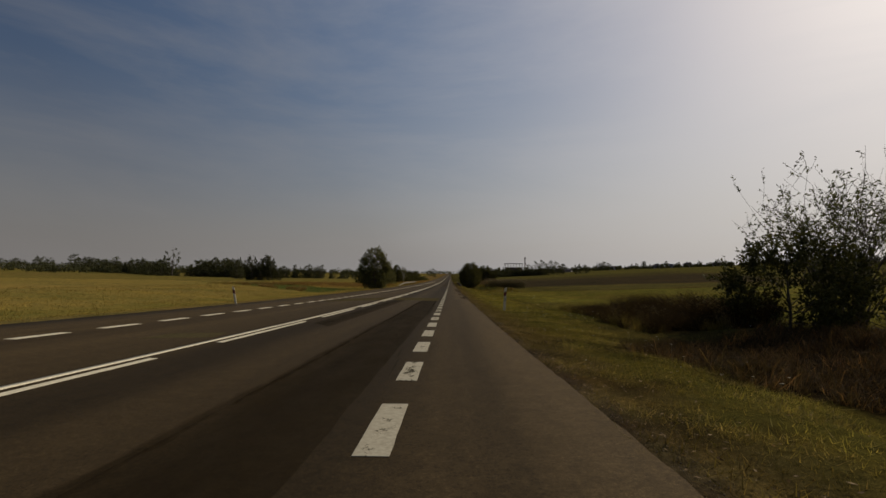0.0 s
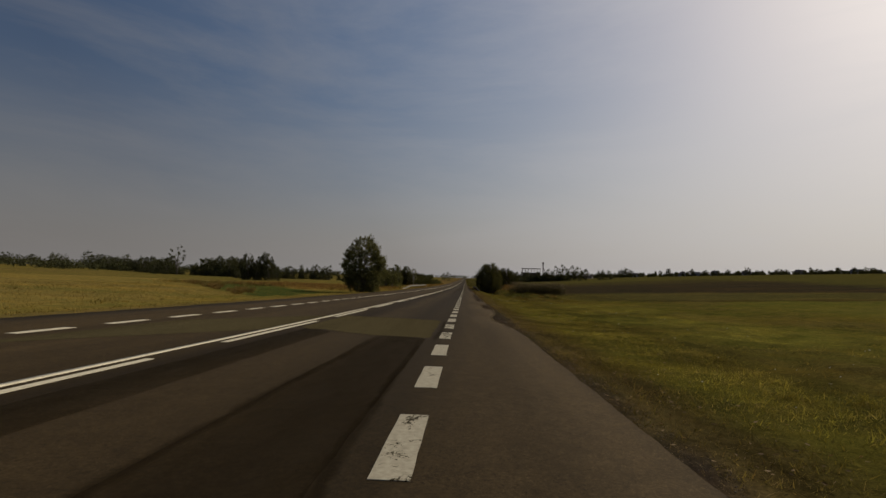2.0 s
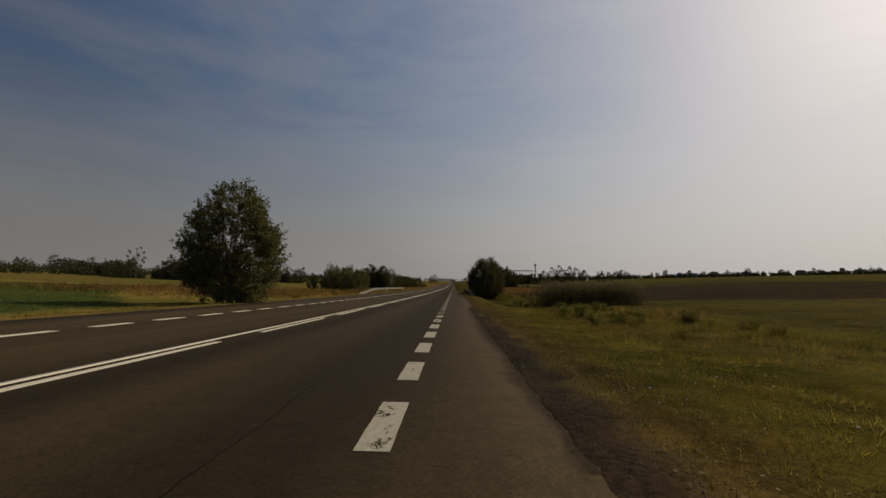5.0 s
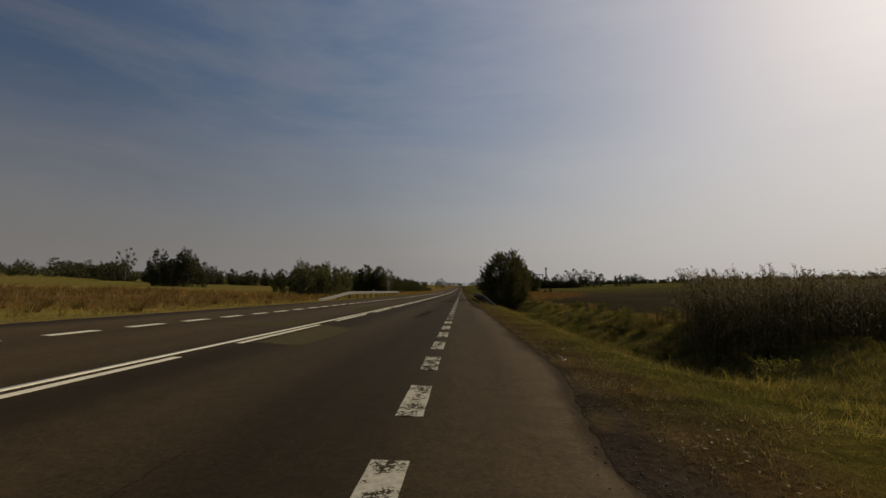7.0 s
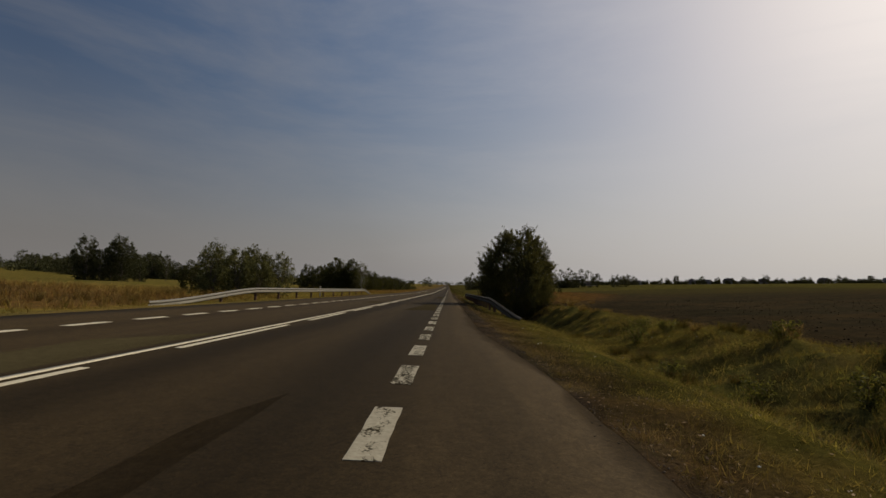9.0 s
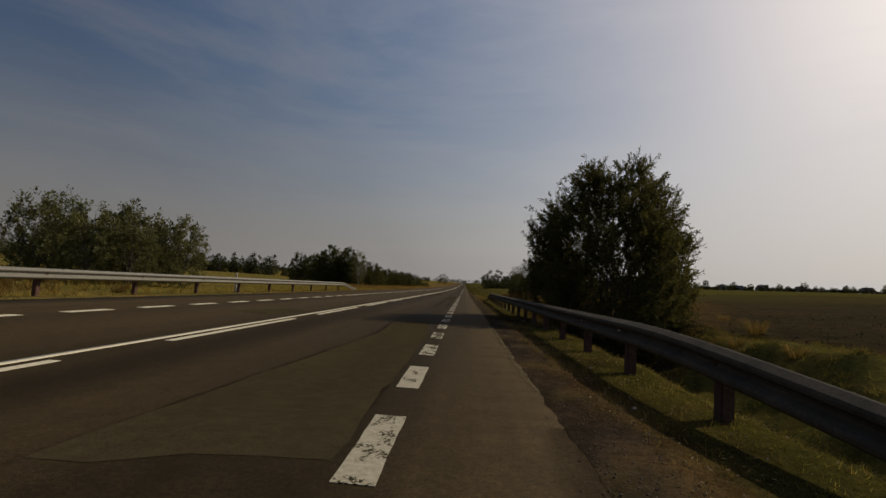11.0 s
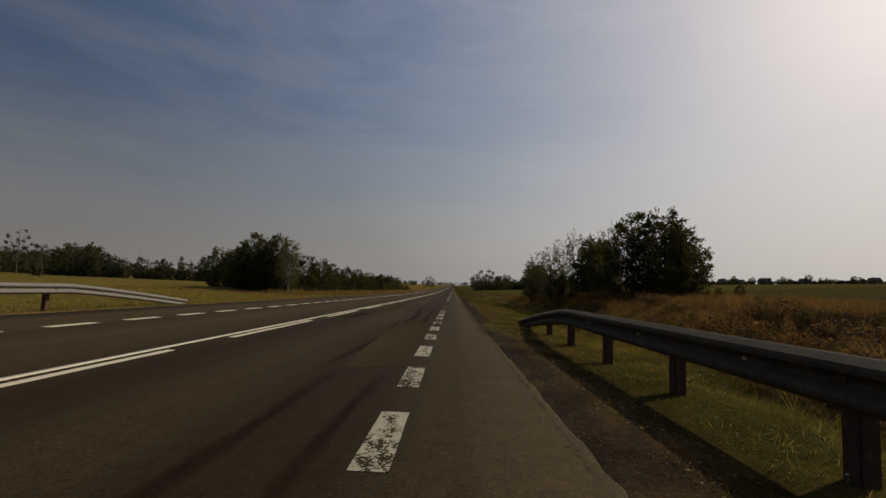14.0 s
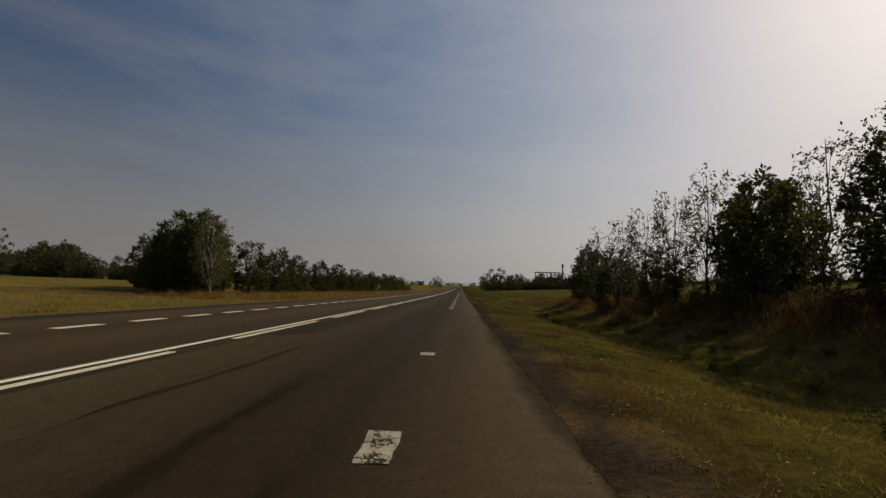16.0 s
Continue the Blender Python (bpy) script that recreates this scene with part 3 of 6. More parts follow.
def build_road():
    ys = np.concatenate([np.arange(-40, 190, 0.1), 190 + np.cumsum(1.06 ** np.arange(130))])
    ys = ys[ys < 3200]
    fr = np.array([0.0, 0.12, 0.30, 0.50, 0.66, 0.80, 0.93, 1.0])
    le = -10.0 + 0.05 * lump(ys, ys * 0.4, 0.9, 6)
    X = le[:, None] + (right_edge(ys) - le)[:, None] * fr[None]
    Z = np.repeat(road_z(ys)[:, None], len(fr), 1)
    Y = np.repeat(ys[:, None], len(fr), 1)
    top = np.stack([X, Y, Z], -1)
    lowr = top[:, -1] + np.array([0.03, 0, -0.16])
    lowl = top[:, 0] + np.array([-0.03, 0, -0.16])
    v = np.concatenate([lowl[:, None], top, lowr[:, None]], 1)
    n, k = v.shape[:2]
    i = (np.arange(n - 1)[:, None] * k + np.arange(k - 1)[None]).ravel()
    f = np.stack([i, i + 1, i + k + 1, i + k], 1)
    return tagged(new("road", mesh("road", v.reshape(-1, 3), f, M_ROAD)), "worn dark asphalt two-lane country road, straight to the horizon", "road", kind="structure")


road = build_road()


def flat_patch(name, outline, mat, z, label, seed=0, fray=0.10, wave=0.05):
    """A slab of other asphalt inlaid in the road; outline corners are joined by uneven edges."""
    r = np.random.default_rng(seed)
    pts = []
    for (xa, ya), (xb, yb) in zip(outline, outline[1:] + outline[:1]):
        n = max(2, int(math.hypot(xb - xa, yb - ya) / 0.35))
        for q in range(n):
            a = q / n
            pts.append((xa + (xb - xa) * a + r.normal() * wave * 0.4, ya + (yb - ya) * a + r.normal() * wave))
    bm = bmesh.new()
    face = bm.faces.new([bm.verts.new((x, y, z + float(road_z(y)))) for x, y in pts])
    rim = set(face.verts)
    layer = bm.verts.layers.float_color.new("soft")
    bmesh.ops.inset_individual(bm, faces=[face], thickness=fray)
    for v in bm.verts:
        v[layer] = (0.0, 0.0, 0.0, 1.0) if v in rim else (1.0, 1.0, 1.0, 1.0)
    bmesh.ops.recalc_face_normals(bm, faces=bm.faces[:])
    return part(name, bm, mat, road, label)


flat_patch("asphalt_patch", [(-6.6, 26.4), (-3.75, 29.9), (-3.75, 34.9), (-6.5, 31.5)], M_PATCH, 0.0025, "pale greenish grey repair patch", 1)
flat_patch("asphalt_patch", [(-3.3, 30.6), (-1.5, 29.4), (-0.4, 29.2), (-0.4, 32.5), (-0.38, 33.2), (-0.40, 33.7), (-0.52, 33.95), (-1.68, 34.44), (-3.3, 34.95)], M_PATCH, 0.0025, "pale greenish grey repair patch", 2)
for seed, outline in enumerate([
        [(-5.1, 8.1), (-4.0, 8.4), (-4.1, 9.4), (-5.1, 9.1)],
        [(-3.32, 80.9), (-2.35, 80.6), (-2.3, 84.6), (-3.32, 85.4)],
        [(-5.5, 84.2), (-4.0, 84.8), (-3.85, 86.9), (-5.2, 86.2)],
        [(-4.8, 95.4), (-3.95, 95.0), (-4.0, 103.0), (-5.2, 101.2)],
        [(-1.7, 116.5), (-0.3, 116.8), (-0.28, 123.7), (-0.5, 127.2), (-1.35, 126.8), (-1.2, 123.8)],
        [(-5.4, 126.6), (-4.35, 125.8), (-4.0, 128.2), (-5.0, 129.2)],
        [(-0.95, 151.0), (-0.28, 151.4), (-0.28, 159.6), (-0.7, 159.6), (-1.05, 159.9), (-1.15, 156.0)],
        [(-3.26, 166.95), (-2.53, 166.4), (-2.2, 166.25), (-2.13, 167.1), (-2.3, 170.0), (-2.4, 175.1), (-3.26, 174.4)]]):
    flat_patch("asphalt_patch", outline, M_PATCH_MID if outline[0][1] > 160 or outline[0] == (-5.4, 126.6) else M_PATCH_OLD if outline[0][1] > 110 else M_PATCH, 0.0025, "pale greenish grey repair patch", 10 + seed, wave=0.035)
# darker relaid strips in the wheel tracks
for seed, outline in enumerate([
        [(-1.42, -12.0), (-0.47, -12.0), (-0.45, 29.0), (-0.9, 29.25), (-1.43, 29.3)],
        [(-3.12, 12.0), (-2.5, 11.0), (-2.42, 29.8), (-3.1, 30.4)],
        [(-1.52, 90.6), (-1.22, 90.5), (-1.10, 93.0), (-1.02, 98.0), (-1.30, 97.0), (-1.42, 93.0)],
        [(-3.1, 160.0), (-2.68, 161.0), (-2.66, 163.6), (-3.05, 163.8)]]):
    flat_patch("asphalt_strip", outline, M_DARKPATCH, 0.0015, "dark relaid strip of asphalt", 70 + seed, 0.3 if seed == 0 else 0.12, 0.02)

# ---------------------------------------------------------------- road markings


def slab(name, w, l, mat, t=0.004, ragged=0.0, seed=0):
    """A painted stripe, w wide and l long from its near end, with slightly uneven edges."""
    r = np.random.default_rng(seed)
    n = 6
    bm = bmesh.new()
    le = [(-w / 2 + r.normal() * ragged, l * i / n + (r.normal() * ragged if i in (0, n) else 0)) for i in range(n + 1)]
    ri = [(w / 2 + r.normal() * ragged, l * i / n + (r.normal() * ragged if i in (0, n) else 0)) for i in range(n + 1)]
    rows = [(bm.verts.new((*a, t)), bm.verts.new((*b, t))) for a, b in zip(le, ri)]
    low = [(bm.verts.new((*a, 0)), bm.verts.new((*b, 0))) for a, b in zip(le, ri)]
    for q in range(n):
        bm.faces.new((rows[q][0], rows[q][1], rows[q + 1][1], rows[q + 1][0]))
        bm.faces.new((low[q][0], rows[q][0], rows[q + 1][0], low[q + 1][0]))
        bm.faces.new((rows[q][1], low[q][1], low[q + 1][1], rows[q + 1][1]))
    bm.faces.new((low[0][0], low[0][1], rows[0][1], rows[0][0]))
    bm.faces.new((rows[n][0], rows[n][1], low[n][1], low[n][0]))
    me = bpy.data.meshes.new(name)
    bm.to_mesh(me)
    bm.free()
    me.materials.append(mat)
    return me


DASH, PERIOD = 1.244, 2.24
edge_good = [slab("edge_dash", 0.214, DASH, M_PAINT_EDGE, ragged=0.0022, seed=i) for i in range(4)]
edge_bad = [slab("edge_dash", 0.214, DASH, M_PAINT_BAD, ragged=0.003, seed=10 + i) for i in range(4)]
far_dash = slab("edge_dash", 0.214, DASH, M_PAINT_LINE, ragged=0.004, seed=30)
r = random.Random(5)
for k in range(-4, 150):
    y = k * PERIOD
    if k == 76 or 78 <= k <= 84:
        continue
    worn = 30 <= k <= 76 or k > 84
    me = r.choice(edge_bad if worn else edge_good)
    if k in (75, 77):
        me = slab("edge_dash", 0.214, 0.62 if k == 75 else 0.3, M_PAINT_BAD, ragged=0.01, seed=44)
    child("edge_dash", me, road, pose(X_RIGHT - 0.107, y, float(road_z(y)) + 0.001, rx=road_tilt(y + 0.6)))
for k in range(-3, 130):
    y = 27.78 + 2.2193 * (k - 12)
    child("edge_dash", far_dash, road, pose(X_LEFT, y, float(road_z(y)) + 0.001, rx=road_tilt(y + 0.6)))
CPER, CDASH, CPH = 6.642, 4.825, 1.009
centre_dash = slab("centre_dash", 0.115, CDASH, M_PAINT_LINE, ragged=0.003, seed=50)
for k in range(-3, 60):
    y = CPH + k * CPER
    child("centre_dash", centre_dash, road, pose(X_CENTRE, y, float(road_z(y)) + 0.001, rx=math.degrees(math.atan2(float(road_z(y + CDASH) - road_z(y)), CDASH))))


def strip(name, x0, x1, y0, y1, mat, step=2.0, lift=0.005, wob=0.004):
    ys = np.concatenate([np.arange(y0, min(y1, 260), step), np.geomspace(260, y1, 60) if y1 > 260 else [y1]])
    w = wob * lump(ys, ys * 0.5, 1.5)
    v = np.stack([np.stack([x0 + w, ys, road_z(ys) + lift], 1), np.stack([x1 + w, ys, road_z(ys) + lift], 1)], 1).reshape(-1, 3)
    low = v - np.array([0, 0, 0.006])
    v = np.concatenate([v, low])
    n = len(ys)
    i = np.arange(n - 1) * 2
    o = 2 * n
    f = np.concatenate([np.stack([i, i + 1, i + 3, i + 2], 1), np.stack([i + o, i, i + 2, i + 2 + o], 1), np.stack([i + 1, i + 1 + o, i + 3 + o, i + 3], 1)])
    return mesh(name, v, f, mat)


child("centre_line", strip("centre_line", X_CENTRE - 0.30, X_CENTRE - 0.185, -20, 1500, M_PAINT_LINE), road, label="solid white centre line")
child("centre_line", strip("centre_line", X_CENTRE - 0.06, X_CENTRE + 0.06, 430, 1500, M_PAINT_LINE), road)


def seam(points, width, seed, label="", wander=0.0):
    """A dark bitumen seam, streak or crack: a thin wandering band lying on the road, fading at its sides and ends."""
    rr = np.random.default_rng(seed)
    pts = []
    for (xa, ya), (xb, yb) in zip(points, points[1:]):
        n = max(2, int(math.hypot(xb - xa, yb - ya) / max(0.05, width * 1.5)))
        for q in range(n):
            pts.append((xa + (xb - xa) * q / n, ya + (yb - ya) * q / n))
    pts = np.array(pts + [points[-1]])
    k = len(pts)
    step = rr.normal(size=(k, 2)) * (width * 0.06 + wander)
    drift = np.cumsum(step, axis=0)
    drift -= np.linspace(0, 1, k)[:, None] * drift[-1]
    pts += drift
    d = np.gradient(pts, axis=0)
    d /= np.linalg.norm(d, axis=1, keepdims=True) + 1e-9
    nrm = np.stack([-d[:, 1], d[:, 0]], 1) * (width * 0.5 * rr.uniform(0.7, 1.25, k))[:, None]
    z = road_z(pts[:, 1]) + (0.003 if wander else 0.0022)
    across = (-1.5, -0.4, 0.4, 1.5)
    v = np.stack([np.column_stack([pts + nrm * a, z]) for a in across], 1).reshape(-1, 3)
    i = (np.arange(k - 1)[:, None] * 4 + np.arange(3)[None]).ravel()
    me = mesh("tar_seam", v, np.stack([i, i + 1, i + 5, i + 4], 1), M_CRACK if wander else M_SEAM)
    end = np.minimum(1, np.minimum(np.arange(k), k - 1 - np.arange(k)) / max(2, k * 0.12))
    soft = np.stack([0 * end, end, end, 0 * end], 1).reshape(-1, 1)
    me.color_attributes.new("soft", "FLOAT_COLOR", "POINT").data.foreach_set("color", np.concatenate([soft, soft, soft, np.ones_like(soft)], 1).astype(np.float32).ravel())
    child("tar_seam", me, road, label=label)


for k, (pts, w) in enumerate([
        ([(-1.42, -8), (-1.40, 10), (-1.38, 24), (-1.30, 29)], 0.10), ([(-0.42, 14), (-0.44, 24), (-0.5, 29)], 0.08),
        ([(-1.0, 136), (-0.97, 151)], 0.13), ([(-0.46, 137), (-0.43, 151)], 0.11), ([(-0.98, 159), (-0.96, 164), (-1.18, 168), (-1.22, 171)], 0.15), ([(-2.3, 166.6), (-2.2, 169), (-2.08, 171), (-2.1, 173.5)], 0.09),
        ([(-0.52, 159), (-0.5, 168)], 0.12), ([(-1.2, 151), (-1.08, 155), (-1.2, 158), (-1.26, 160)], 0.08), ([(-1.72, 116), (-1.25, 123.5), (-1.4, 127)], 0.07), ([(-0.32, 117), (-0.34, 124)], 0.07),
        ([(-3.3, 35.1), (-1.6, 34.55), (-0.45, 34.08)], 0.03), ([(-0.28, 28.6), (-0.27, 31.5), (-0.28, 33.8)], 0.09), ([(-3.3, 30.5), (-1.5, 29.3), (-0.4, 29.05)], 0.035)]):
    seam(pts, w, 200 + k, "dark bitumen seam")


def broken_edge(y0, y1, mat=None, most=0.5, label="dark crumbling edge of the asphalt"):
    """The asphalt strip crumbling darkly into the shoulder, deepest at the rim."""
    ys = np.arange(y0, y1, 0.25)
    rim = right_edge(ys) + 0.012
    deep = 0.20 + 0.14 * lump(ys, ys * 0.4, 0.9, 4) + 0.10 * lump(ys, ys * 0.7, 2.7, 2)
    cols = [rim - deep.clip(0.05, most) * q for q in (1.0, 0.45, 0.0)]
    v = np.stack([np.stack([x, ys, road_z(ys) + 0.0012], 1) for x in cols], 1).reshape(-1, 3)
    i = (np.arange(len(ys) - 1)[:, None] * 3 + np.arange(2)[None]).ravel()
    me = mesh("broken_edge", v, np.stack([i, i + 1, i + 4, i + 3], 1), mat or M_BROKEN)
    soft = np.tile([0.0, 0.65, 1.0], len(ys))[:, None]
    me.color_attributes.new("soft", "FLOAT_COLOR", "POINT").data.foreach_set("color", np.concatenate([soft, soft, soft, np.ones_like(soft)], 1).astype(np.float32).ravel())
    child("broken_edge", me, road, label=label)


broken_edge(53.5, 118.0)
broken_edge(156.0, 185.0)
for y0, y1 in ((32.0, 50.0), (119.0, 155.0)):
    broken_edge(y0, y1, M_RIM, 0.10, "pale worn rim of the asphalt")
rs = random.Random(8)
for k in range(18):
    y = rs.uniform(0, 178)
    if k % 3 == 0:
        x = rs.uniform(0.1, 0.5)
        seam([(x - 0.45, y), (x, y + rs.uniform(-0.1, 0.1)), (x + 0.4, y + rs.uniform(-0.2, 0.2))], 0.006, 300 + k, wander=0.006)
    else:
        x = rs.choice((-0.32, -0.30, 0.06, rs.uniform(-2.9, 0.9)))
        seam([(x, y), (x + rs.uniform(-0.05, 0.05), y + 0.8), (x + rs.uniform(-0.1, 0.1), y + rs.uniform(1.2, 2.8))], 0.006, 300 + k, wander=0.005)

for k, pts in enumerate([[(-0.04, 33.5), (0.0, 33.0), (-0.03, 32.4)], [(0.07, 86.7), (0.15, 86.1), (0.13, 85.2), (0.16, 83.9)], [(-0.95, 46.0), (-0.9, 50.0), (-0.92, 55.0), (-0.88, 60.0)]]):
    seam(pts, 0.009, 340 + k, wander=0.005)

# ---------------------------------------------------------------- plants


def make_tree(seed, height, radius, stems=1, crown_from=0.25, leaves=6000, leaf=0.07, twigs=9, branches=14, mat_leaf=None, mat_bark=None,
              trunk_r=0.06, spread=0.35, skirt=0.0, fuzz=0.16, long=1.8, upright=0.0, far=False):
    """Trunk mesh and crown mesh of a tree or shrub: bent stems, side branches, twigs, single leaves round the twigs."""
    r = np.random.default_rng(seed)
    wood, spots = [], []
    for s in range(stems):
        a = 2 * np.pi * (s * 0.618 + r.uniform(-0.06, 0.06)) + seed
        out = spread * radius * (r.uniform(0.25, 1.0) if stems > 1 else 0.15)
        hgt = height * r.uniform(0.8, 1.0) if s else height
        base = np.array([np.cos(a), np.sin(a), 0]) * (0.12 * radius if stems > 1 else 0)
        n = 8
        t = np.linspace(0, 1, n)
        path = base + np.stack([np.cos(a) * out * t ** 1.4, np.sin(a) * out * t ** 1.4, hgt * 0.97 * t], 1)
        path[1:-1] += r.normal(size=(n - 2, 3)) * 0.018 * [1, 1, 0.2] * min(1, height / 4)
        tr = trunk_r * r.uniform(0.6, 1.0) if s else trunk_r
        wood.append(tube(path, tr * (1 - 0.93 * t) + 0.004, 6))
        nb = max(3, branches)
        for b in range(nb):
            q = crown_from + (1 - crown_from) * (b + r.uniform(0, 1)) / nb
            q = min(q, 0.98)
            p0 = np.array([np.interp(q, t, path[:, i]) for i in range(3)])
            ang = r.uniform(0, 2 * np.pi)
            prof = math.sin(math.pi * min(1, max(0.06, (q - crown_from * 0.7) / (1.08 - crown_from * 0.7)))) ** 0.6
            prof = max(prof, skirt * (1 - 0.6 * q))
            ln = radius * prof * r.uniform(0.55, 1.12) * (0.75 if stems > 1 else 1)
            rise = r.uniform(0.15, 0.75) + upright
            if skirt:
                rise *= 0.1 + 0.9 * min(1.0, q / 0.4)
            m = 5
            tt = np.linspace(0, 1, m)
            bp = p0 + np.stack([np.cos(ang) * ln * tt, np.sin(ang) * ln * tt, ln * rise * tt ** 1.3], 1)
            bp[1:] += r.normal(size=(m - 1, 3)) * ln * 0.05
            br = max(0.004, tr * 0.42 * (1 - q * 0.6))
            wood.append(tube(bp, br * (1 - 0.85 * tt) + 0.002, 4) if not far else tube(bp[[0, 2, 4]], [br, br * 0.6, 0.01], 3))
            for w in range(twigs):
                u = r.uniform(0.2, 1.0)
                w0 = np.array([np.interp(u, tt, bp[:, i]) for i in range(3)])
                dv = r.normal(size=3)
                dv[2] = dv[2] * 0.7 + 0.35 + upright
                dv = dv / np.linalg.norm(dv) * radius * r.uniform(0.10, 0.34)
                w1 = w0 + dv
                if not far:
                    wood.append(tube(np.stack([w0, w0 + dv * 0.5 + r.normal(size=3) * 0.02, w1]), [0.005, 0.004, 0.002], 3))
                spots.append((w0, w1))
        spots.append((path[-2], path[-1] + [0, 0, 0.02 * height]))
    spots = np.array(spots)
    pick = r.integers(0, len(spots), leaves)
    u = r.uniform(0.1, 1.08, (leaves, 1))
    c = spots[pick, 0] * (1 - u) + spots[pick, 1] * u + r.normal(size=(leaves, 3)) * fuzz * radius * 0.5
    c[:, 2] = np.maximum(c[:, 2], 0.05)
    v, f = leaf_quads(c, leaf, r, long)
    tv, tf = joined(wood)
    return mesh("trunk", tv, tf, mat_bark or M_BARK, True), mesh("crown", v, f, mat_leaf or M_LEAF)


ROUND = [(0.0, 0.55), (0.12, 0.82), (0.35, 1.0), (0.58, 0.96), (0.78, 0.72), (0.92, 0.42), (1.0, 0.14)]
DOMED = [(0.0, 0.80), (0.15, 0.95), (0.4, 1.0), (0.65, 0.92), (0.85, 0.66), (0.96, 0.36), (1.0, 0.15)]
CONE = [(0.0, 0.7), (0.15, 1.0), (0.4, 0.8), (0.65, 0.52), (0.85, 0.26), (1.0, 0.05)]
OVAL = [(0.18, 0.25), (0.3, 0.7), (0.5, 1.0), (0.7, 0.92), (0.87, 0.62), (1.0, 0.18)]
PLUME = [(0.16, 0.3), (0.32, 0.85), (0.5, 1.0), (0.7, 0.8), (0.88, 0.5), (1.0, 0.12)]


def crown_tree(seed, height, radius, outline, leaves, leaf, clumps=18, shoots=260, shoot=0.11, stems=1, trunk_r=0.08, up=0.55, hollow=0.3, clump=0.30,
               lopsided=0.14, long=1.8, mat_leaf=None, mat_bark=None, far=False, spread=0.3):
    """Trunk and crown whose limbs end in leafy clumps held within an uneven outline of (height, reach) steps."""
    r = np.random.default_rng(seed)
    oz, orr = np.array(outline).T
    ph = r.uniform(0, 6.3, 4)

    def reach(z, az):
        wave = 1 + lopsided * (np.sin(az + ph[0]) * 0.6 + np.sin(2 * az + 5 * z + ph[1]) * 0.6 + np.sin(5 * az - 9 * z + ph[2]) * 0.5)
        return radius * np.interp(z, oz, orr, 0.02, 0.02) * wave

    # clump centres, denser where the crown is wide
    zz = np.linspace(oz[0], oz[-1], 200)
    w = np.interp(zz, oz, orr) ** 1.4 + 0.03
    cz = np.interp((np.arange(clumps) + r.uniform(0.1, 0.9, clumps)) / clumps, np.cumsum(w) / w.sum(), zz)
    caz = (np.arange(clumps) * 2.39996 + r.uniform(-0.5, 0.5, clumps)) % 6.2832
    cr = reach(cz, caz) * (hollow + (1 - hollow) * r.uniform(0.35, 1, clumps) ** 0.5) * 0.84
    cen = np.stack([np.cos(caz) * cr, np.sin(caz) * cr, cz * height], 1)
    # stems
    wood, paths = [], []
    t = np.linspace(0, 1, 7)
    for k in range(stems):
        a = 6.2832 * k / stems + ph[3]
        out = spread * radius * (r.uniform(0.4, 1.0) if stems > 1 else 0.1)
        top = height * (r.uniform(0.72, 0.95) if k else 0.94)
        foot = (0.6 * trunk_r if stems > 1 else 0.0) * np.array([np.cos(a), np.sin(a), 0])
        p = foot + np.stack([np.cos(a) * out * t ** 1.3, np.sin(a) * out * t ** 1.3, top * t - 0.08], 1)
        p[1:-1] += r.normal(size=(5, 3)) * 0.012 * height * [1, 1, 0.1]
        paths.append(p)
        wood.append(tube(p, trunk_r * (r.uniform(0.6, 0.9) if k else 1.0) * (1 - 0.92 * t) + 0.004, 5 if far else 7))
    for k in range(clumps):
        p = paths[r.integers(0, stems)]
        q = np.clip(cz[k] * r.uniform(0.35, 0.72), 0.04, 0.9)
        p0 = np.array([np.interp(q, t, p[:, i]) for i in range(3)])
        mid = p0 * 0.5 + cen[k] * 0.5 + np.array([0, 0, -0.03 * height]) + r.normal(size=3) * 0.02 * height
        wood.append(tube(np.stack([p0, mid, cen[k]]), np.array([0.34, 0.22, 0.08]) * trunk_r * (1 - 0.5 * q) + 0.003, 3 if far else 5))
    # shoots start inside a clump and run outward and up
    pick = r.integers(0, clumps, shoots)
    p0 = cen[pick] + r.normal(size=(shoots, 3)) * clump * radius * np.array([0.62, 0.62, 0.55])
    az, z = np.arctan2(p0[:, 1], p0[:, 0]), p0[:, 2] / height
    rho = np.hypot(p0[:, 0], p0[:, 1])
    z = np.clip(z, oz[0], oz[-1] * 0.985)
    lim = reach(z, az) * 0.93
    k = np.minimum(1, lim / (rho + 1e-6))
    p0 = np.stack([p0[:, 0] * k, p0[:, 1] * k, z * height], 1)
    outw = np.stack([np.cos(az), np.sin(az), 0 * az], 1)
    d = outw * 0.55 + np.array([0, 0, up]) + r.normal(size=(shoots, 3)) * 0.42
    d /= np.linalg.norm(d, axis=1, keepdims=True)
    p1 = p0 + d * (shoot * height * r.uniform(0.4, 1.25, (shoots, 1)))
    p1[:, 2] = np.maximum(p1[:, 2], 0.06)
    if not far:
        s1 = np.cross(d, r.normal(size=(shoots, 3)))
        s1 /= np.linalg.norm(s1, axis=1, keepdims=True) + 1e-9
        s1 *= max(0.0035, 0.0009 * height)
        wood.append((np.stack([p0 - s1, p0 + s1, p1 + s1 * 0.4, p1 - s1 * 0.4], 1).reshape(-1, 3), np.arange(4 * shoots).reshape(-1, 4)))
    # leaves set along the shoots
    pick = r.integers(0, shoots, leaves)
    u = r.uniform(0.0, 1.05, (leaves, 1))
    c = p0[pick] * (1 - u) + p1[pick] * u + r.normal(size=(leaves, 3)) * leaf * 0.7
    ld = d[pick] * 0.55 + r.normal(size=(leaves, 3)) * 0.62
    ld /= np.linalg.norm(ld, axis=1, keepdims=True)
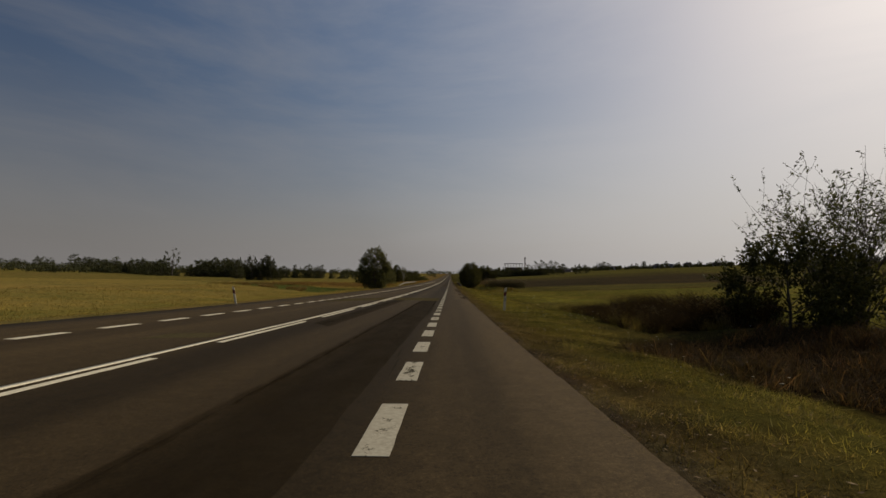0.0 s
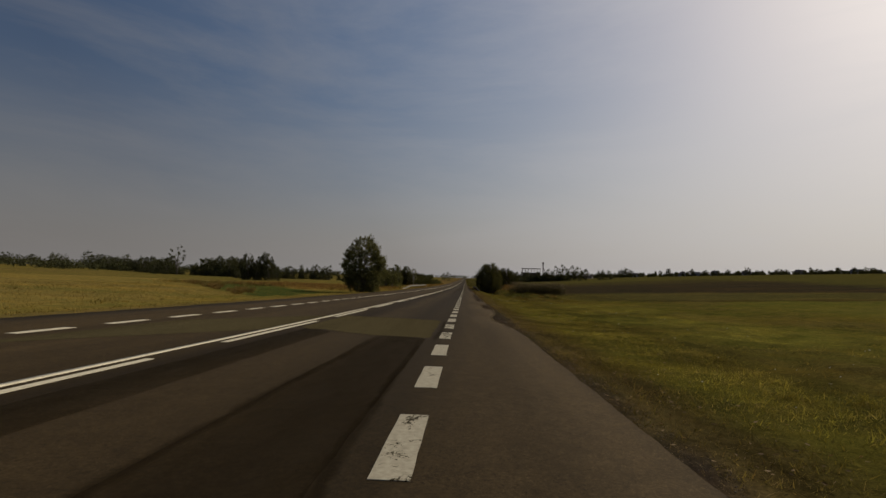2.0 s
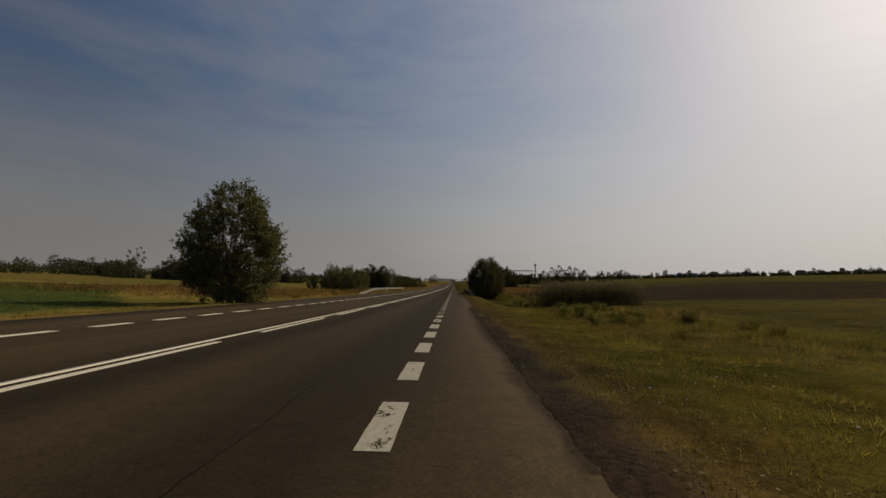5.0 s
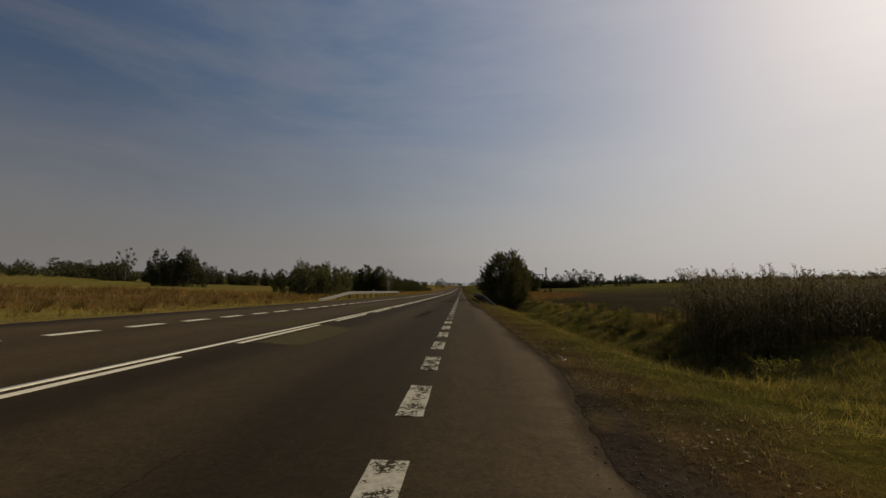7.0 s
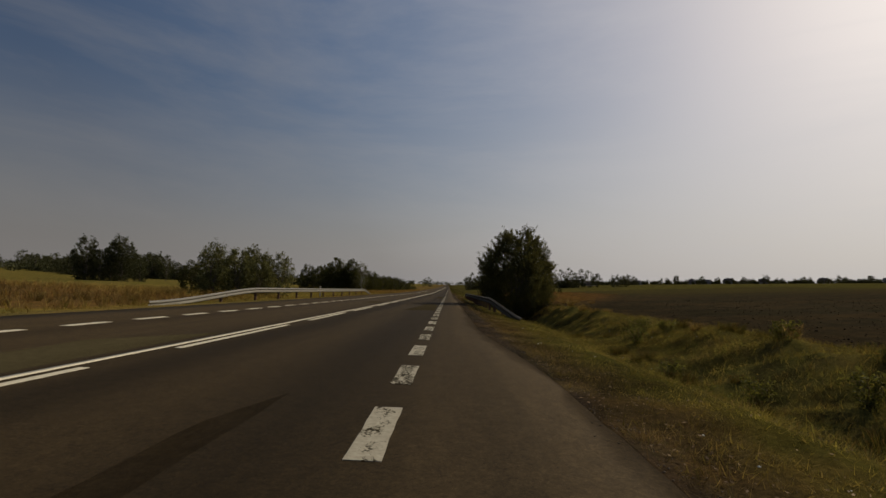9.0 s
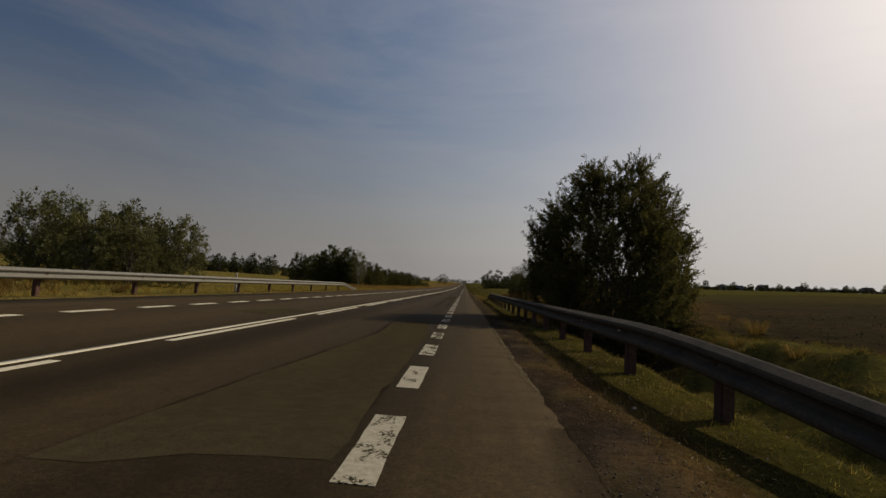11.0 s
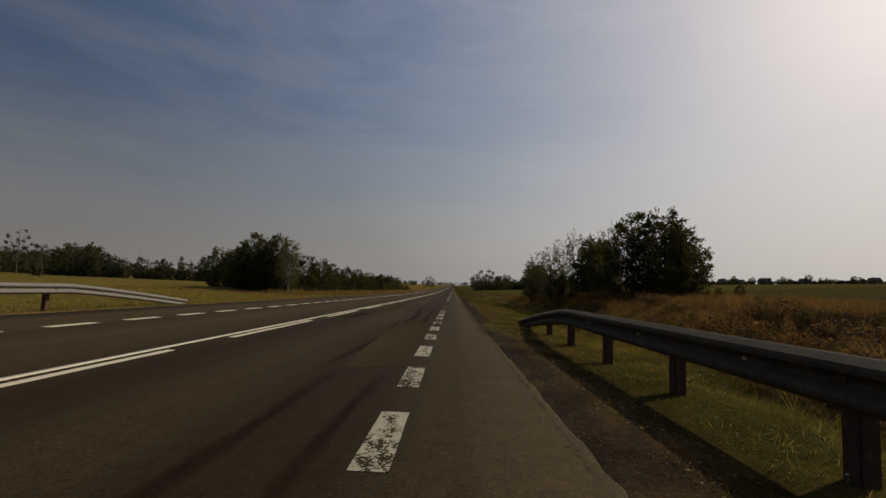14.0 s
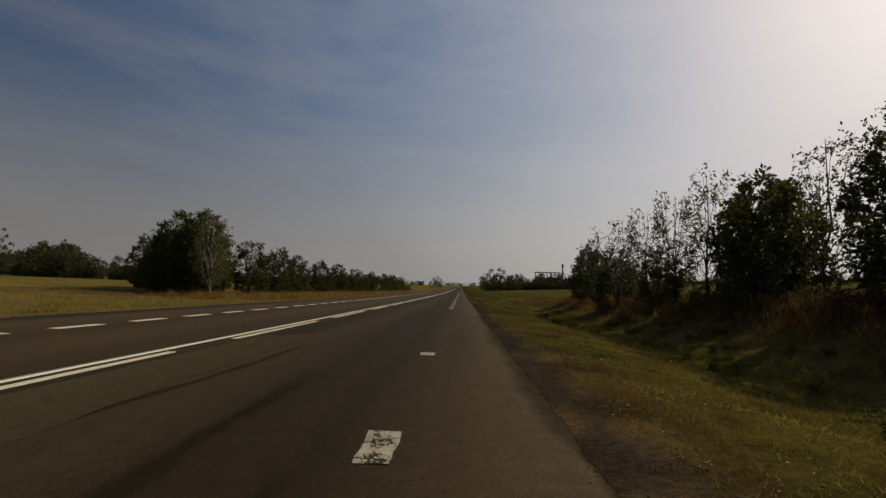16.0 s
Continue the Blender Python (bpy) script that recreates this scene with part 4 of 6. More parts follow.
    lw = np.cross(ld, r.normal(size=(leaves, 3)))
    lw /= np.linalg.norm(lw, axis=1, keepdims=True) + 1e-9
    sz = leaf * r.uniform(0.6, 1.35, (leaves, 1))
    v = np.stack([c, c + ld * sz * long * 0.42 + lw * sz * 0.42, c + ld * sz * long, c + ld * sz * long * 0.42 - lw * sz * 0.42], 1)
    tv, tf = joined(wood)
    return mesh("trunk", tv, tf, mat_bark or M_BARK, True), mesh("crown", v.reshape(-1, 3), np.arange(4 * leaves).reshape(-1, 4), mat_leaf or M_LEAF)


def plant(name, meshes, x, y, scale=1.0, turn=0.0, label="", category="tree", group="", sink=0.06, stretch=1.0):
    ob = new(name)
    ob.empty_display_size = 0.3
    ob.matrix_basis = pose(x, y, float(ground_z(x, y)) - sink, rz=turn) @ Matrix.Diagonal((scale, scale, scale * stretch, 1))
    tagged(ob, label, category, group)
    child("trunk", meshes[0], ob)
    child("crown", meshes[1], ob)
    return ob


# shrub at the start of the ride, thin upright stems
plant("roadside_shrub", make_tree(11, 3.1, 2.3, stems=24, crown_from=0.26, leaves=6200, leaf=0.046, twigs=6, branches=7, upright=0.75, long=2.2, mat_leaf=M_LEAF, trunk_r=0.032, spread=0.95, fuzz=0.02),
      10.95, 12.8, label="sparse dusty green willow shrub with many thin upright stems", category="shrub")
plant("low_shrub", crown_tree(12, 2.3, 1.55, ROUND, 9000, 0.058, 16, 420, 0.16, 1, 0.04, 0.7, mat_leaf=M_LEAF_DARK, long=1.9, far=True),
      8.75, 11.9, label="dense dark green low shrub at the foot of the willow shrub", category="shrub")
plant("low_shrub", crown_tree(15, 1.1, 1.6, DOMED, 4000, 0.058, 12, 260, 0.2, 1, 0.03, 0.6, mat_leaf=M_LEAF_DARK, far=True),
      10.6, 11.3, label="low dark weedy shrub at the foot of the willow shrub", category="shrub")
# lone full tree on the far verge
plant("verge_tree", crown_tree(13, 6.25, 2.45, ROUND, 50000, 0.075, 48, 1300, 0.10, 4, 0.12, 0.65, mat_leaf=M_LEAF_GREY, spread=0.35, clump=0.24, lopsided=0.10),
      -11.6, 77.2, label="full silvery green willow tree with foliage down to the grass", category="tree")
# big bush over the guard rail
plant("rail_bush", crown_tree(14, 6.9, 3.2, [(0.0, 0.62), (0.15, 0.76), (0.35, 0.92), (0.5, 1.0), (0.65, 0.92), (0.78, 0.74), (0.88, 0.54), (1.0, 0.24)], 185000, 0.036, 66, 3400, 0.105, 13, 0.07, 0.85, 0.10, 0.19, 0.15, 3.3, M_LEAF_BUSH, spread=0.65),
      5.85, 132.5, label="large dark willow bush rising close behind the guard rail", category="shrub")

sapling = [crown_tree(20 + i, 5.6, 1.15, PLUME, 1700, 0.07, 20, 240, 0.075, 1 + i % 2, 0.05, 0.7, 0.15, 0.30, 0.2, mat_leaf=M_LEAF, spread=0.35) for i in range(3)]
full = [crown_tree(30 + i, 5.2, 1.8, DOMED, 5600, 0.125, 26, 420, 0.085, 4, 0.07, 0.7, mat_leaf=M_LEAF_DARK, spread=0.5, clump=0.27) for i in range(3)]
oak = [crown_tree(40 + i, 6.6, 2.2, ROUND, 12500, 0.105, 30, 560, 0.07, 2, 0.10, 0.5, 0.2, 0.27, 0.16, mat_leaf=M_LEAF_DARK, spread=0.3) for i in range(2)]
birch = [crown_tree(46 + i, 7.0, 1.5, PLUME, 5200, 0.085, 24, 420, 0.09, 1, 0.09, -0.1, 0.2, 0.26, 0.15, mat_leaf=M_LEAF_GREY, mat_bark=M_BIRCH) for i in range(2)]
dark = [crown_tree(50 + i, 8.0, 2.3 + 0.25 * i, (ROUND, DOMED, DOMED, ROUND, ROUND)[i], 1050, 0.34, 13, 200, 0.035, 1, 0.13, 0.4, long=1.2, mat_leaf=M_LEAF_FAR, far=True, lopsided=0.22) for i in range(5)]
spire = [crown_tree(60 + i, 9.0, 1.9, CONE, 1500, 0.31, 22, 220, 0.035, 1, 0.13, 0.5, long=1.3, mat_leaf=M_LEAF_FAR, far=True) for i in range(3)]
bright = [crown_tree(36 + i, 5.2, 1.9, ROUND, 6400, 0.10, 24, 420, 0.10, 4, 0.06, 0.75, mat_leaf=M_LEAF_GREY, spread=0.5, clump=0.26) for i in range(2)]
R_GROVE = "young trees of the roadside grove"
TALL, SLIM, DENSE = "taller leafy tree in a roadside grove", "slim young tree with airy foliage", "dense dark bush among young trees"
for name, kind, x, y, s, lab in [
        ("grove_tree", oak[0], 13.1, 175.8, 0.88, TALL), ("grove_tree", oak[1], 11.9, 177.4, 0.84, TALL),
        ("grove_sapling", sapling[0], 8.3, 190.0, 0.86, SLIM), ("grove_sapling", sapling[1], 8.7, 188.0, 0.86, SLIM), ("grove_sapling", sapling[2], 7.9, 193.0, 0.82, SLIM),
        ("grove_sapling", sapling[1], 9.4, 186.6, 0.95, SLIM), ("grove_bush", full[1], 9.2, 187.2, 0.5, DENSE), ("grove_sapling", sapling[2], 9.7, 184.4, 1.02, SLIM),
        ("grove_bush", full[0], 10.8, 182.2, 0.88, DENSE), ("grove_bush", full[2], 11.6, 184.0, 0.9, DENSE), ("grove_sapling", sapling[0], 11.2, 180.2, 1.02, SLIM),
        ("grove_sapling", sapling[2], 12.0, 178.8, 1.06, SLIM), ("grove_bush", full[1], 12.4, 186.0, 0.9, DENSE),
        ("grove_tree", oak[0], 15.3, 177.6, 0.72, TALL), ("grove_bush", full[1], 14.2, 178.4, 0.95, DENSE), ("grove_bush", full[2], 15.9, 179.0, 0.72, DENSE), ("grove_bush", full[0], 19.4, 178.6, 0.2, DENSE), ("grove_bush", full[1], 18.4, 179.4, 0.17, DENSE), ("grove_bush", full[0], 9.0, 198.5, 0.7, DENSE), ("grove_bush", full[2], 10.0, 204.0, 0.7, DENSE), ("grove_bush", full[1], 8.6, 192.0, 0.6, DENSE)]:
    plant(name, kind, x, y, s, (x * 77 + y * 31) % 360, lab, "tree", R_GROVE)

brush = [crown_tree(38 + i, 1.7, 1.5, DOMED, 2600, 0.075, 12, 160, 0.2, 5, 0.02, 0.7, mat_leaf=M_LEAF_DARK, spread=0.7) for i in range(2)]
rg = random.Random(19)
for i in range(13):
    k = rg.uniform(0, 1)
    plant("grove_brush", rg.choice(brush), 8.6 + 8.4 * k + rg.uniform(-1, 1), 190 - 11.5 * k + rg.uniform(-2.5, 2.0), rg.uniform(0.3, 0.6), rg.uniform(0, 360), "low dark brush at the foot of young trees", "shrub", R_GROVE)

L_GROVE = "trees of the meadow grove"
BIRCH, EDGE, BUSHY = "birch with a pale trunk and drooping grey-green crown", "dark leafy tree at a meadow edge", "dense dark bush at a meadow edge"
for name, kind, x, y, s, lab in [
        ("birch_tree", birch[0], -18.8, 202.5, 0.95, BIRCH), ("birch_tree", birch[1], -22.4, 208.0, 1.05, BIRCH), ("birch_tree", birch[0], -25.5, 211.0, 1.03, BIRCH),
        ("grove_tree", oak[1], -26.6, 211.5, 1.12, EDGE), ("grove_tree", oak[0], -22.2, 207.6, 1.10, EDGE), ("grove_tree", oak[1], -29.5, 214.5, 0.92, EDGE), ("grove_tree", oak[0], -36.5, 222.0, 0.95, EDGE),
        ("grove_bush", full[0], -31.8, 217.5, 1.08, BUSHY), ("grove_bush", full[2], -23.6, 207.4, 1.0, BUSHY), ("grove_bush", full[2], -34.3, 220.5, 0.95, BUSHY), ("grove_bush", full[1], -39.0, 226.0, 0.62, BUSHY),
        ("grove_bush", full[1], -27.4, 211.0, 1.0, BUSHY), ("grove_bush", full[0], -20.8, 206.0, 0.95, BUSHY), ("grove_bush", full[1], -19.4, 211.0, 0.95, BUSHY), ("grove_bush", full[0], -29.0, 213.0, 0.8, BUSHY), ("grove_bush", full[1], -24.8, 209.5, 1.0, BUSHY),
        ("grove_tree", oak[0], -18.6, 216.0, 0.75, EDGE), ("grove_bush", full[2], -18.2, 221.0, 0.85, BUSHY), ("grove_bush", full[0], -17.4, 227.0, 0.8, BUSHY),
        ("grove_bush", full[2], -16.8, 234.0, 0.8, BUSHY), ("grove_bush", full[1], -16.2, 242.0, 0.75, BUSHY), ("grove_bush", full[0], -15.6, 252.0, 0.7, BUSHY)]:
    plant(name, kind, x, y, s, (x * 57 + y * 23) % 360, lab, "tree", L_GROVE)

RAIL_COPSE = "bushes behind the far guard rail"
GREENB, SLIMB = "dense green bush behind a guard rail", "slim upright young tree behind a guard rail"
for name, kind, x, y, s, lab in [
        ("copse_bush", bright[0], -16.6, 143.0, 0.80, GREENB), ("copse_bush", bright[1], -18.4, 141.4, 0.90, GREENB),
        ("copse_sapling", sapling[0], -21.2, 139.0, 0.92, SLIMB), ("copse_sapling", sapling[2], -22.4, 140.5, 0.95, SLIMB),
        ("copse_bush", full[2], -23.2, 142.5, 0.70, GREENB), ("copse_bush", full[0], -21.0, 148.0, 0.8, GREENB), ("copse_bush", full[2], -20.8, 143.0, 0.82, GREENB),
        ("copse_bush", bright[0], -18.9, 138.4, 0.78, GREENB), ("copse_bush", bright[1], -20.8, 137.6, 0.84, GREENB), ("copse_bush", bright[0], -17.4, 139.6, 0.72, GREENB),
        ("copse_bush", full[1], -26.5, 145.0, 0.6, GREENB)]:
    plant(name, kind, x, y, s, (x * 91 + y * 17) % 360, lab, "shrub", RAIL_COPSE)

r = random.Random(21)
hedge = [crown_tree(65 + i, 5.2, 1.9, (ROUND, DOMED, OVAL)[i], 1000, 0.22, 14, 180, 0.06, 3, 0.06, 0.7, mat_leaf=M_LEAF_DARK, far=True, long=1.5, spread=0.5) for i in range(3)]
for i in range(52):
    a = i / 51
    plant("hedge_bush", r.choice(hedge), -18.8 + 5.4 * a + r.uniform(-0.8, 0.8), 213 + 90 * a + r.uniform(-1.5, 1.5), r.choice((0.28, 0.36, 0.42, 0.62)) * r.uniform(0.85, 1.1) * (1 - 0.1 * a), r.uniform(0, 360), "dense dark bush in a straggling hedge", "shrub", L_GROVE, 0.35)
WOOD = "dark trees of the meadow wood"
thicket = [crown_tree(56 + i, 3.0, 2.6, DOMED, 480, 0.36, 10, 110, 0.06, 1, 0.07, 0.5, mat_leaf=M_LEAF_FAR, far=True, long=1.3) for i in range(2)]
crag = crown_tree(59, 8.0, 1.5, PLUME, 1700, 0.16, 12, 150, 0.07, 1, 0.10, 0.6, 0.4, 0.24, 0.25, 1.4, M_LEAF_FAR, far=True)


def wood_tree(kind, x, y, h, own, stretch=1.0):
    plant("wood_tree", kind, x, y, h / (own * stretch), r.uniform(0, 360), "dark green broadleaf tree in a far wood", "tree", WOOD, 0.3, stretch)


def wood_row(x0, y0, x1, y1, n, h0, h1, deep, pointed=0.12, low=0):
    """A stretch of wood: trees of uneven height standing a few deep, thicket at their feet."""
    for i in range(n):
        a = (i + r.uniform(-0.4, 0.4)) / max(n - 1, 1)
        x, y = x0 + (x1 - x0) * a + r.uniform(-deep, deep), y0 + (y1 - y0) * a + r.uniform(-deep, deep)
        h = h0 + (h1 - h0) * (0.5 + 0.75 * float(lump(x, y, 13.0, 3.0)) + r.uniform(-0.35, 0.35))
        if r.uniform(0, 1) < pointed:
            wood_tree(r.choice(spire), x, y, h * 1.08, 9.0)
        else:
            wood_tree(r.choice(dark), x, y, h, 8.0, r.uniform(0.72, 1.0))
    for i in range(low):
        a = r.uniform(0, 1)
        plant("wood_thicket", r.choice(thicket), x0 + (x1 - x0) * a + r.uniform(-deep, deep), y0 + (y1 - y0) * a - deep * r.uniform(0.4, 1.0), r.uniform(0.7, 1.2) * h0 / 8, r.uniform(0, 360), "low dark thicket at the foot of a wood", "shrub", WOOD)


# the wood runs away from the road in stretches, taller with distance
wood_row(-146, 342, -205, 400, 26, 11.5, 14.0, 7, 0.05, 14)
wood_row(-207, 402, -234, 412, 6, 8.0, 9.5, 4, 0.0, 3)
wood_row(-234, 408, -345, 548, 26, 11.5, 14.5, 8, 0.1, 12)
wood_row(-350, 555, -560, 750, 34, 14.5, 19.0, 10, 0.08, 10)
wood_row(-650, 800, -960, 980, 16, 15.0, 21.0, 14, 0.0, 5)
wood_row(-150, 346, -88, 335, 24, 7.2, 9.4, 6, 0.2, 10)
wood_row(-86, 334, -40, 330, 16, 4.6, 6.0, 5, 0.2, 8)
for x, y, h in [(-342, 544, 18.5), (-352, 550, 17.0), (-107, 338, 9.2), (-137, 333, 8.0), (-132, 300, 7.4), (-127, 294, 6.4)]:
    wood_tree(r.choice(spire), x, y, h, 9.0)
for x, y, h in [(-604, 786, 26.0), (-592, 776, 20.0), (-111, 262, 6.2), (-115, 265, 6.6)]:
    wood_tree(dark[0], x, y, h, 8.0, 0.8)
wood_tree(crag, -560, 752, 24.0, 8.0, 0.8)
wood_tree(crag, -92, 254, 8.6, 8.0)
# a taller dense clump standing forward of the wood
clump_tree = [crown_tree(63 + i, 10.5, 3.0, (ROUND, PLUME)[i], 6500, 0.21, 24, 420, 0.05, 1, 0.16, 0.6, 0.25, 0.28, 0.2, 1.4, M_LEAF_FAR, far=True) for i in range(2)]
for k, x, y, h in [(0, -83.0, 206.0, 10.3), (1, -77.5, 209.0, 11.4), (0, -80.2, 210.5, 9.6), (0, -85.6, 209.5, 7.6), (0, -75.2, 206.8, 7.8), (0, -79.0, 205.0, 7.2), (0, -73.2, 210.4, 5.6)]:
    wood_tree(clump_tree[k], x, y, h, 10.5)
tall = crown_tree(70, 24.6, 7.6, [(0.30, 0.25), (0.46, 0.85), (0.6, 1.0), (0.78, 0.75), (0.9, 0.3), (1.0, 0.12)], 1900, 0.34, 17, 150, 0.035, 1, 0.42, 0.5, 0.45, 0.085, 0.25, 1.3, M_LEAF_FAR)
plant("half_bare_tree", tall, -222.7, 393, 1.0, 40, "tall half-bare tree standing above a far wood", "tree")
distant = [crown_tree(75 + i, 8.0, 2.7, (ROUND, DOMED, OVAL, ROUND, DOMED)[i], 430, 0.70, 12, 120, 0.04, 1, 0.12, 0.4, long=1.2, mat_leaf=M_LEAF_FAR, far=True, lopsided=0.2) for i in range(5)]
FAR_R = "trees along the far field edge"
spots = [(14, 402, 1.3), (18, 408, 1.0), (22, 437, 1.5), (30, 420, 1.0), (38, 415, 0.9), (46, 410, 1.0), (56, 402, 0.9), (64, 398, 1.2), (69, 397, 1.4), (74, 396, 1.5), (79, 394, 1.4), (84, 393, 1.3), (90, 396, 1.0), (104, 405, 1.0), (112, 410, 0.9), (16, 520, 1.1), (20, 560, 1.2), (-20, 620, 1.3), (-26, 640, 1.2)]
for i in range(34):
    spots.append((-26 - 80 * i / 33 + r.uniform(-4, 4), 400 + 90 * i / 33 + r.uniform(-12, 12), r.uniform(0.5, 0.85)))
for i in range(16):
    spots.append((26 + 36 * i / 15 + r.uniform(-2, 2), 425 - 25 * i / 15 + r.uniform(-6, 6), r.uniform(0.6, 0.95)))
for x, y, s in spots:
    plant("field_edge_tree", r.choice(dark if s > 1.1 else distant), x, y, s, r.uniform(0, 360), "dark rounded tree at a far field edge", "tree", FAR_R)
for i in range(46):
    k = r.uniform(0, 1)
    plant("field_edge_thicket", r.choice(thicket), 13 + 60 * k + r.uniform(-3, 3), 408 - 8 * k + r.uniform(-8, 10), r.uniform(0.9, 1.6), r.uniform(0, 360), "low dark thicket at a far field edge", "shrub", FAR_R)

# ---------------------------------------------------------------- grass


def blades(n, sampler, h_lo, h_hi, width, tints, seed, bend=0.5, keep=None, fine=False, per=1):
    """Grass blades as bent three-face strips; returns one mesh with a tint layer."""
    r = np.random.default_rng(seed)
    x, y = sampler(r, n // per)
    if keep is not None:
        ok = keep(x, y, r)
        x, y = x[ok], y[ok]
    # each place carries a small tuft of its own height and hue
    k = len(x)
    tall, shade, hue = (np.repeat(q, per) for q in (r.uniform(0.5, 1.35, k), r.uniform(0.65, 1.3, k), r.integers(0, len(tints), k)))
    x, y = np.repeat(x, per), np.repeat(y, per)
    n = len(x)
    if per > 1:
        x, y = x + r.normal(size=n) * 0.035 * tall, y + r.normal(size=n) * 0.035 * tall
    else:
        tall, shade = 1.0, np.ones(n)
    z = ground_z(x, y)
    hgt = tall * r.uniform(h_lo, h_hi, n) * (0.75 + 0.4 * (lump(x, y, 0.9, 3) + 0.5).clip(0, 1.2))
    ang = r.uniform(0, 2 * np.pi, n)
    side = np.stack([np.cos(ang), np.sin(ang), np.zeros(n)], 1) * (width * r.uniform(0.6, 1.3, n))[:, None]
    lean = r.normal(size=(n, 2)) * bend
    p0 = np.stack([x, y, z - 0.02], 1)
    p1 = p0 + np.stack([lean[:, 0] * hgt * 0.35, lean[:, 1] * hgt * 0.35, hgt * 0.6], 1)
    p2 = p0 + np.stack([lean[:, 0] * hgt, lean[:, 1] * hgt, hgt * np.clip(1.05 - 0.25 * np.abs(lean).sum(1), 0.4, 1)], 1)
    v = np.stack([p0 - side, p0 + side, p1 + side * 0.7, p1 - side * 0.7, p2], 1).reshape(-1, 3)
    b = np.arange(n)[:, None] * 5
    f = np.concatenate([b + [0, 1, 2], b + [0, 2, 3], b + [3, 2, 4]], 1).reshape(-1, 3)
    per = 5
    if fine:
        v = np.stack([p0 - side, p0 + side, p2], 1).reshape(-1, 3)
        f, per = np.arange(3 * n).reshape(n, 3), 3
    me = mesh("grass", v, f, M_GRASS)
    tints = np.array(tints)
    zone = zone_colour(x, y)
    mixv = r.uniform(0.35, 0.75, (n, 1))
    c = (tints[np.where(r.uniform(size=n) < 0.75, hue, r.integers(0, len(tints), n))] * (1 - mixv) + zone * 1.05 * mixv) * 1.72 * shade[:, None]
    c = c * r.uniform(0.6, 1.3, (n, 1)) * (0.95 + 0.4 * lump(x, y, 0.8, 11.0))[:, None]
    c = np.concatenate([np.repeat(c, per, 0), np.ones((per * n, 1))], 1).astype(np.float32)
    me.color_attributes.new("tint", "FLOAT_COLOR", "POINT").data.foreach_set("color", c.ravel())
    return me


def field(x0, x1, y0, y1):
    return lambda r, n: (r.uniform(x0, x1, n), r.uniform(y0, y1, n))


def stuff(name, me, label, category="grass"):
    return tagged(new(name, me), label, category, kind="stuff")


G1, G2, G3 = (0.052, 0.056, 0.016), (0.080, 0.071, 0.021), (0.112, 0.086, 0.028)
R1, R2 = (0.15, 0.085, 0.036), (0.085, 0.046, 0.022)
S1, S2, S3 = (0.150, 0.114, 0.058), (0.220, 0.175, 0.100), (0.090, 0.064, 0.034)
D1, D2, D3 = (0.20, 0.140, 0.050), (0.29, 0.215, 0.095), (0.110, 0.068, 0.026)


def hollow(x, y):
    """Inside the weedy hollow before the first shrub, darkened partly for its shade."""
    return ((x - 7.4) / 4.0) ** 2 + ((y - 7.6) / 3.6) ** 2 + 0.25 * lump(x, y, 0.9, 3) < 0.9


def off_edge(x, y, r):
    lim = grass_edge(y) + 0.04 + 0.10 * lump(x, y, 0.5)
    clump = sstep(-0.9, 0.5, lump(x, y, 0.28, 4) + 0.7 * lump(x, y, 0.75, 8))
    return (x > lim) & (r.uniform(0, 1, len(x)) < (0.8 + 0.2 * sstep(0.0, 0.4, x - lim)) * (0.35 + 0.65 * clump))


def edge_straw(x, y, r):
    d = x - grass_edge(y) + 0.03
    return (d > 0.05 * lump(x, y, 0.3, 2)) & (r.uniform(0, 1, len(x)) < np.exp(-np.maximum(d, 0) * 3.0) * (0.35 + 0.65 * sstep(-0.5, 0.5, lump(x, y, 0.3, 7))))


def clumped(x, y, r):
    return (r.uniform(0, 1, len(x)) < 0.2 + 0.8 * sstep(-0.6, 0.6, lump(x, y, 0.45, 4) + 0.7 * lump(x, y, 1.6, 8))) & ~hollow(x, y)


stuff("verge_grass", blades(1250000, field(1.4, 4.4, -2, 186), 0.03, 0.105, 0.0046, [G1, G1, G2, G2, G2, G3, S3, S1], 1, 1.0, off_edge, True, 6), "short mixed green and straw verge grass beside the asphalt")
stuff("verge_straw", blades(700000, field(1.4, 2.5, -2, 186), 0.03, 0.11, 0.0022, [S1, S2, S1, D3, S3, S3], 2, 1.2, edge_straw, True, 4), "dry straw at the crumbling road edge")
stuff("ditch_grass", blades(400000, field(3.4, 9.2, 58, 190), 0.06, 0.22, 0.0042, [G1, G1, G2, G2, R2, D3], 3, 0.9, clumped, True, 10), "long rough green grass in the roadside ditch")
stuff("meadow_grass", blades(400000, field(4.0, 17.0, 0, 86), 0.03, 0.10, 0.004, [G2, G2, G1, G3, D3], 4, 0.9, clumped, True, 4), "meadow grass of mixed green and straw")
stuff("rough_grass", blades(90000, field(7.4, 24.0, 132, 215), 0.12, 0.42, 0.005, [R1, R2, R2, D3, D3, D1, EARTH_AND_SHADE], 5, 0.8, lambda x, y, r: clumped(x, y, r) & ((x < 9.6) | (y > 150 + 0.8 * (x - 9.6)))), "tall rust and straw coloured dry grass")
stuff("bank_grass", blades(95000, field(3.4, 9.4, 60, 116), 0.06, 0.26, 0.0038, [G1, G2, G2, G3, D3, R2], 13, 0.9, clumped), "rank green grass on the uneven ditch bank")
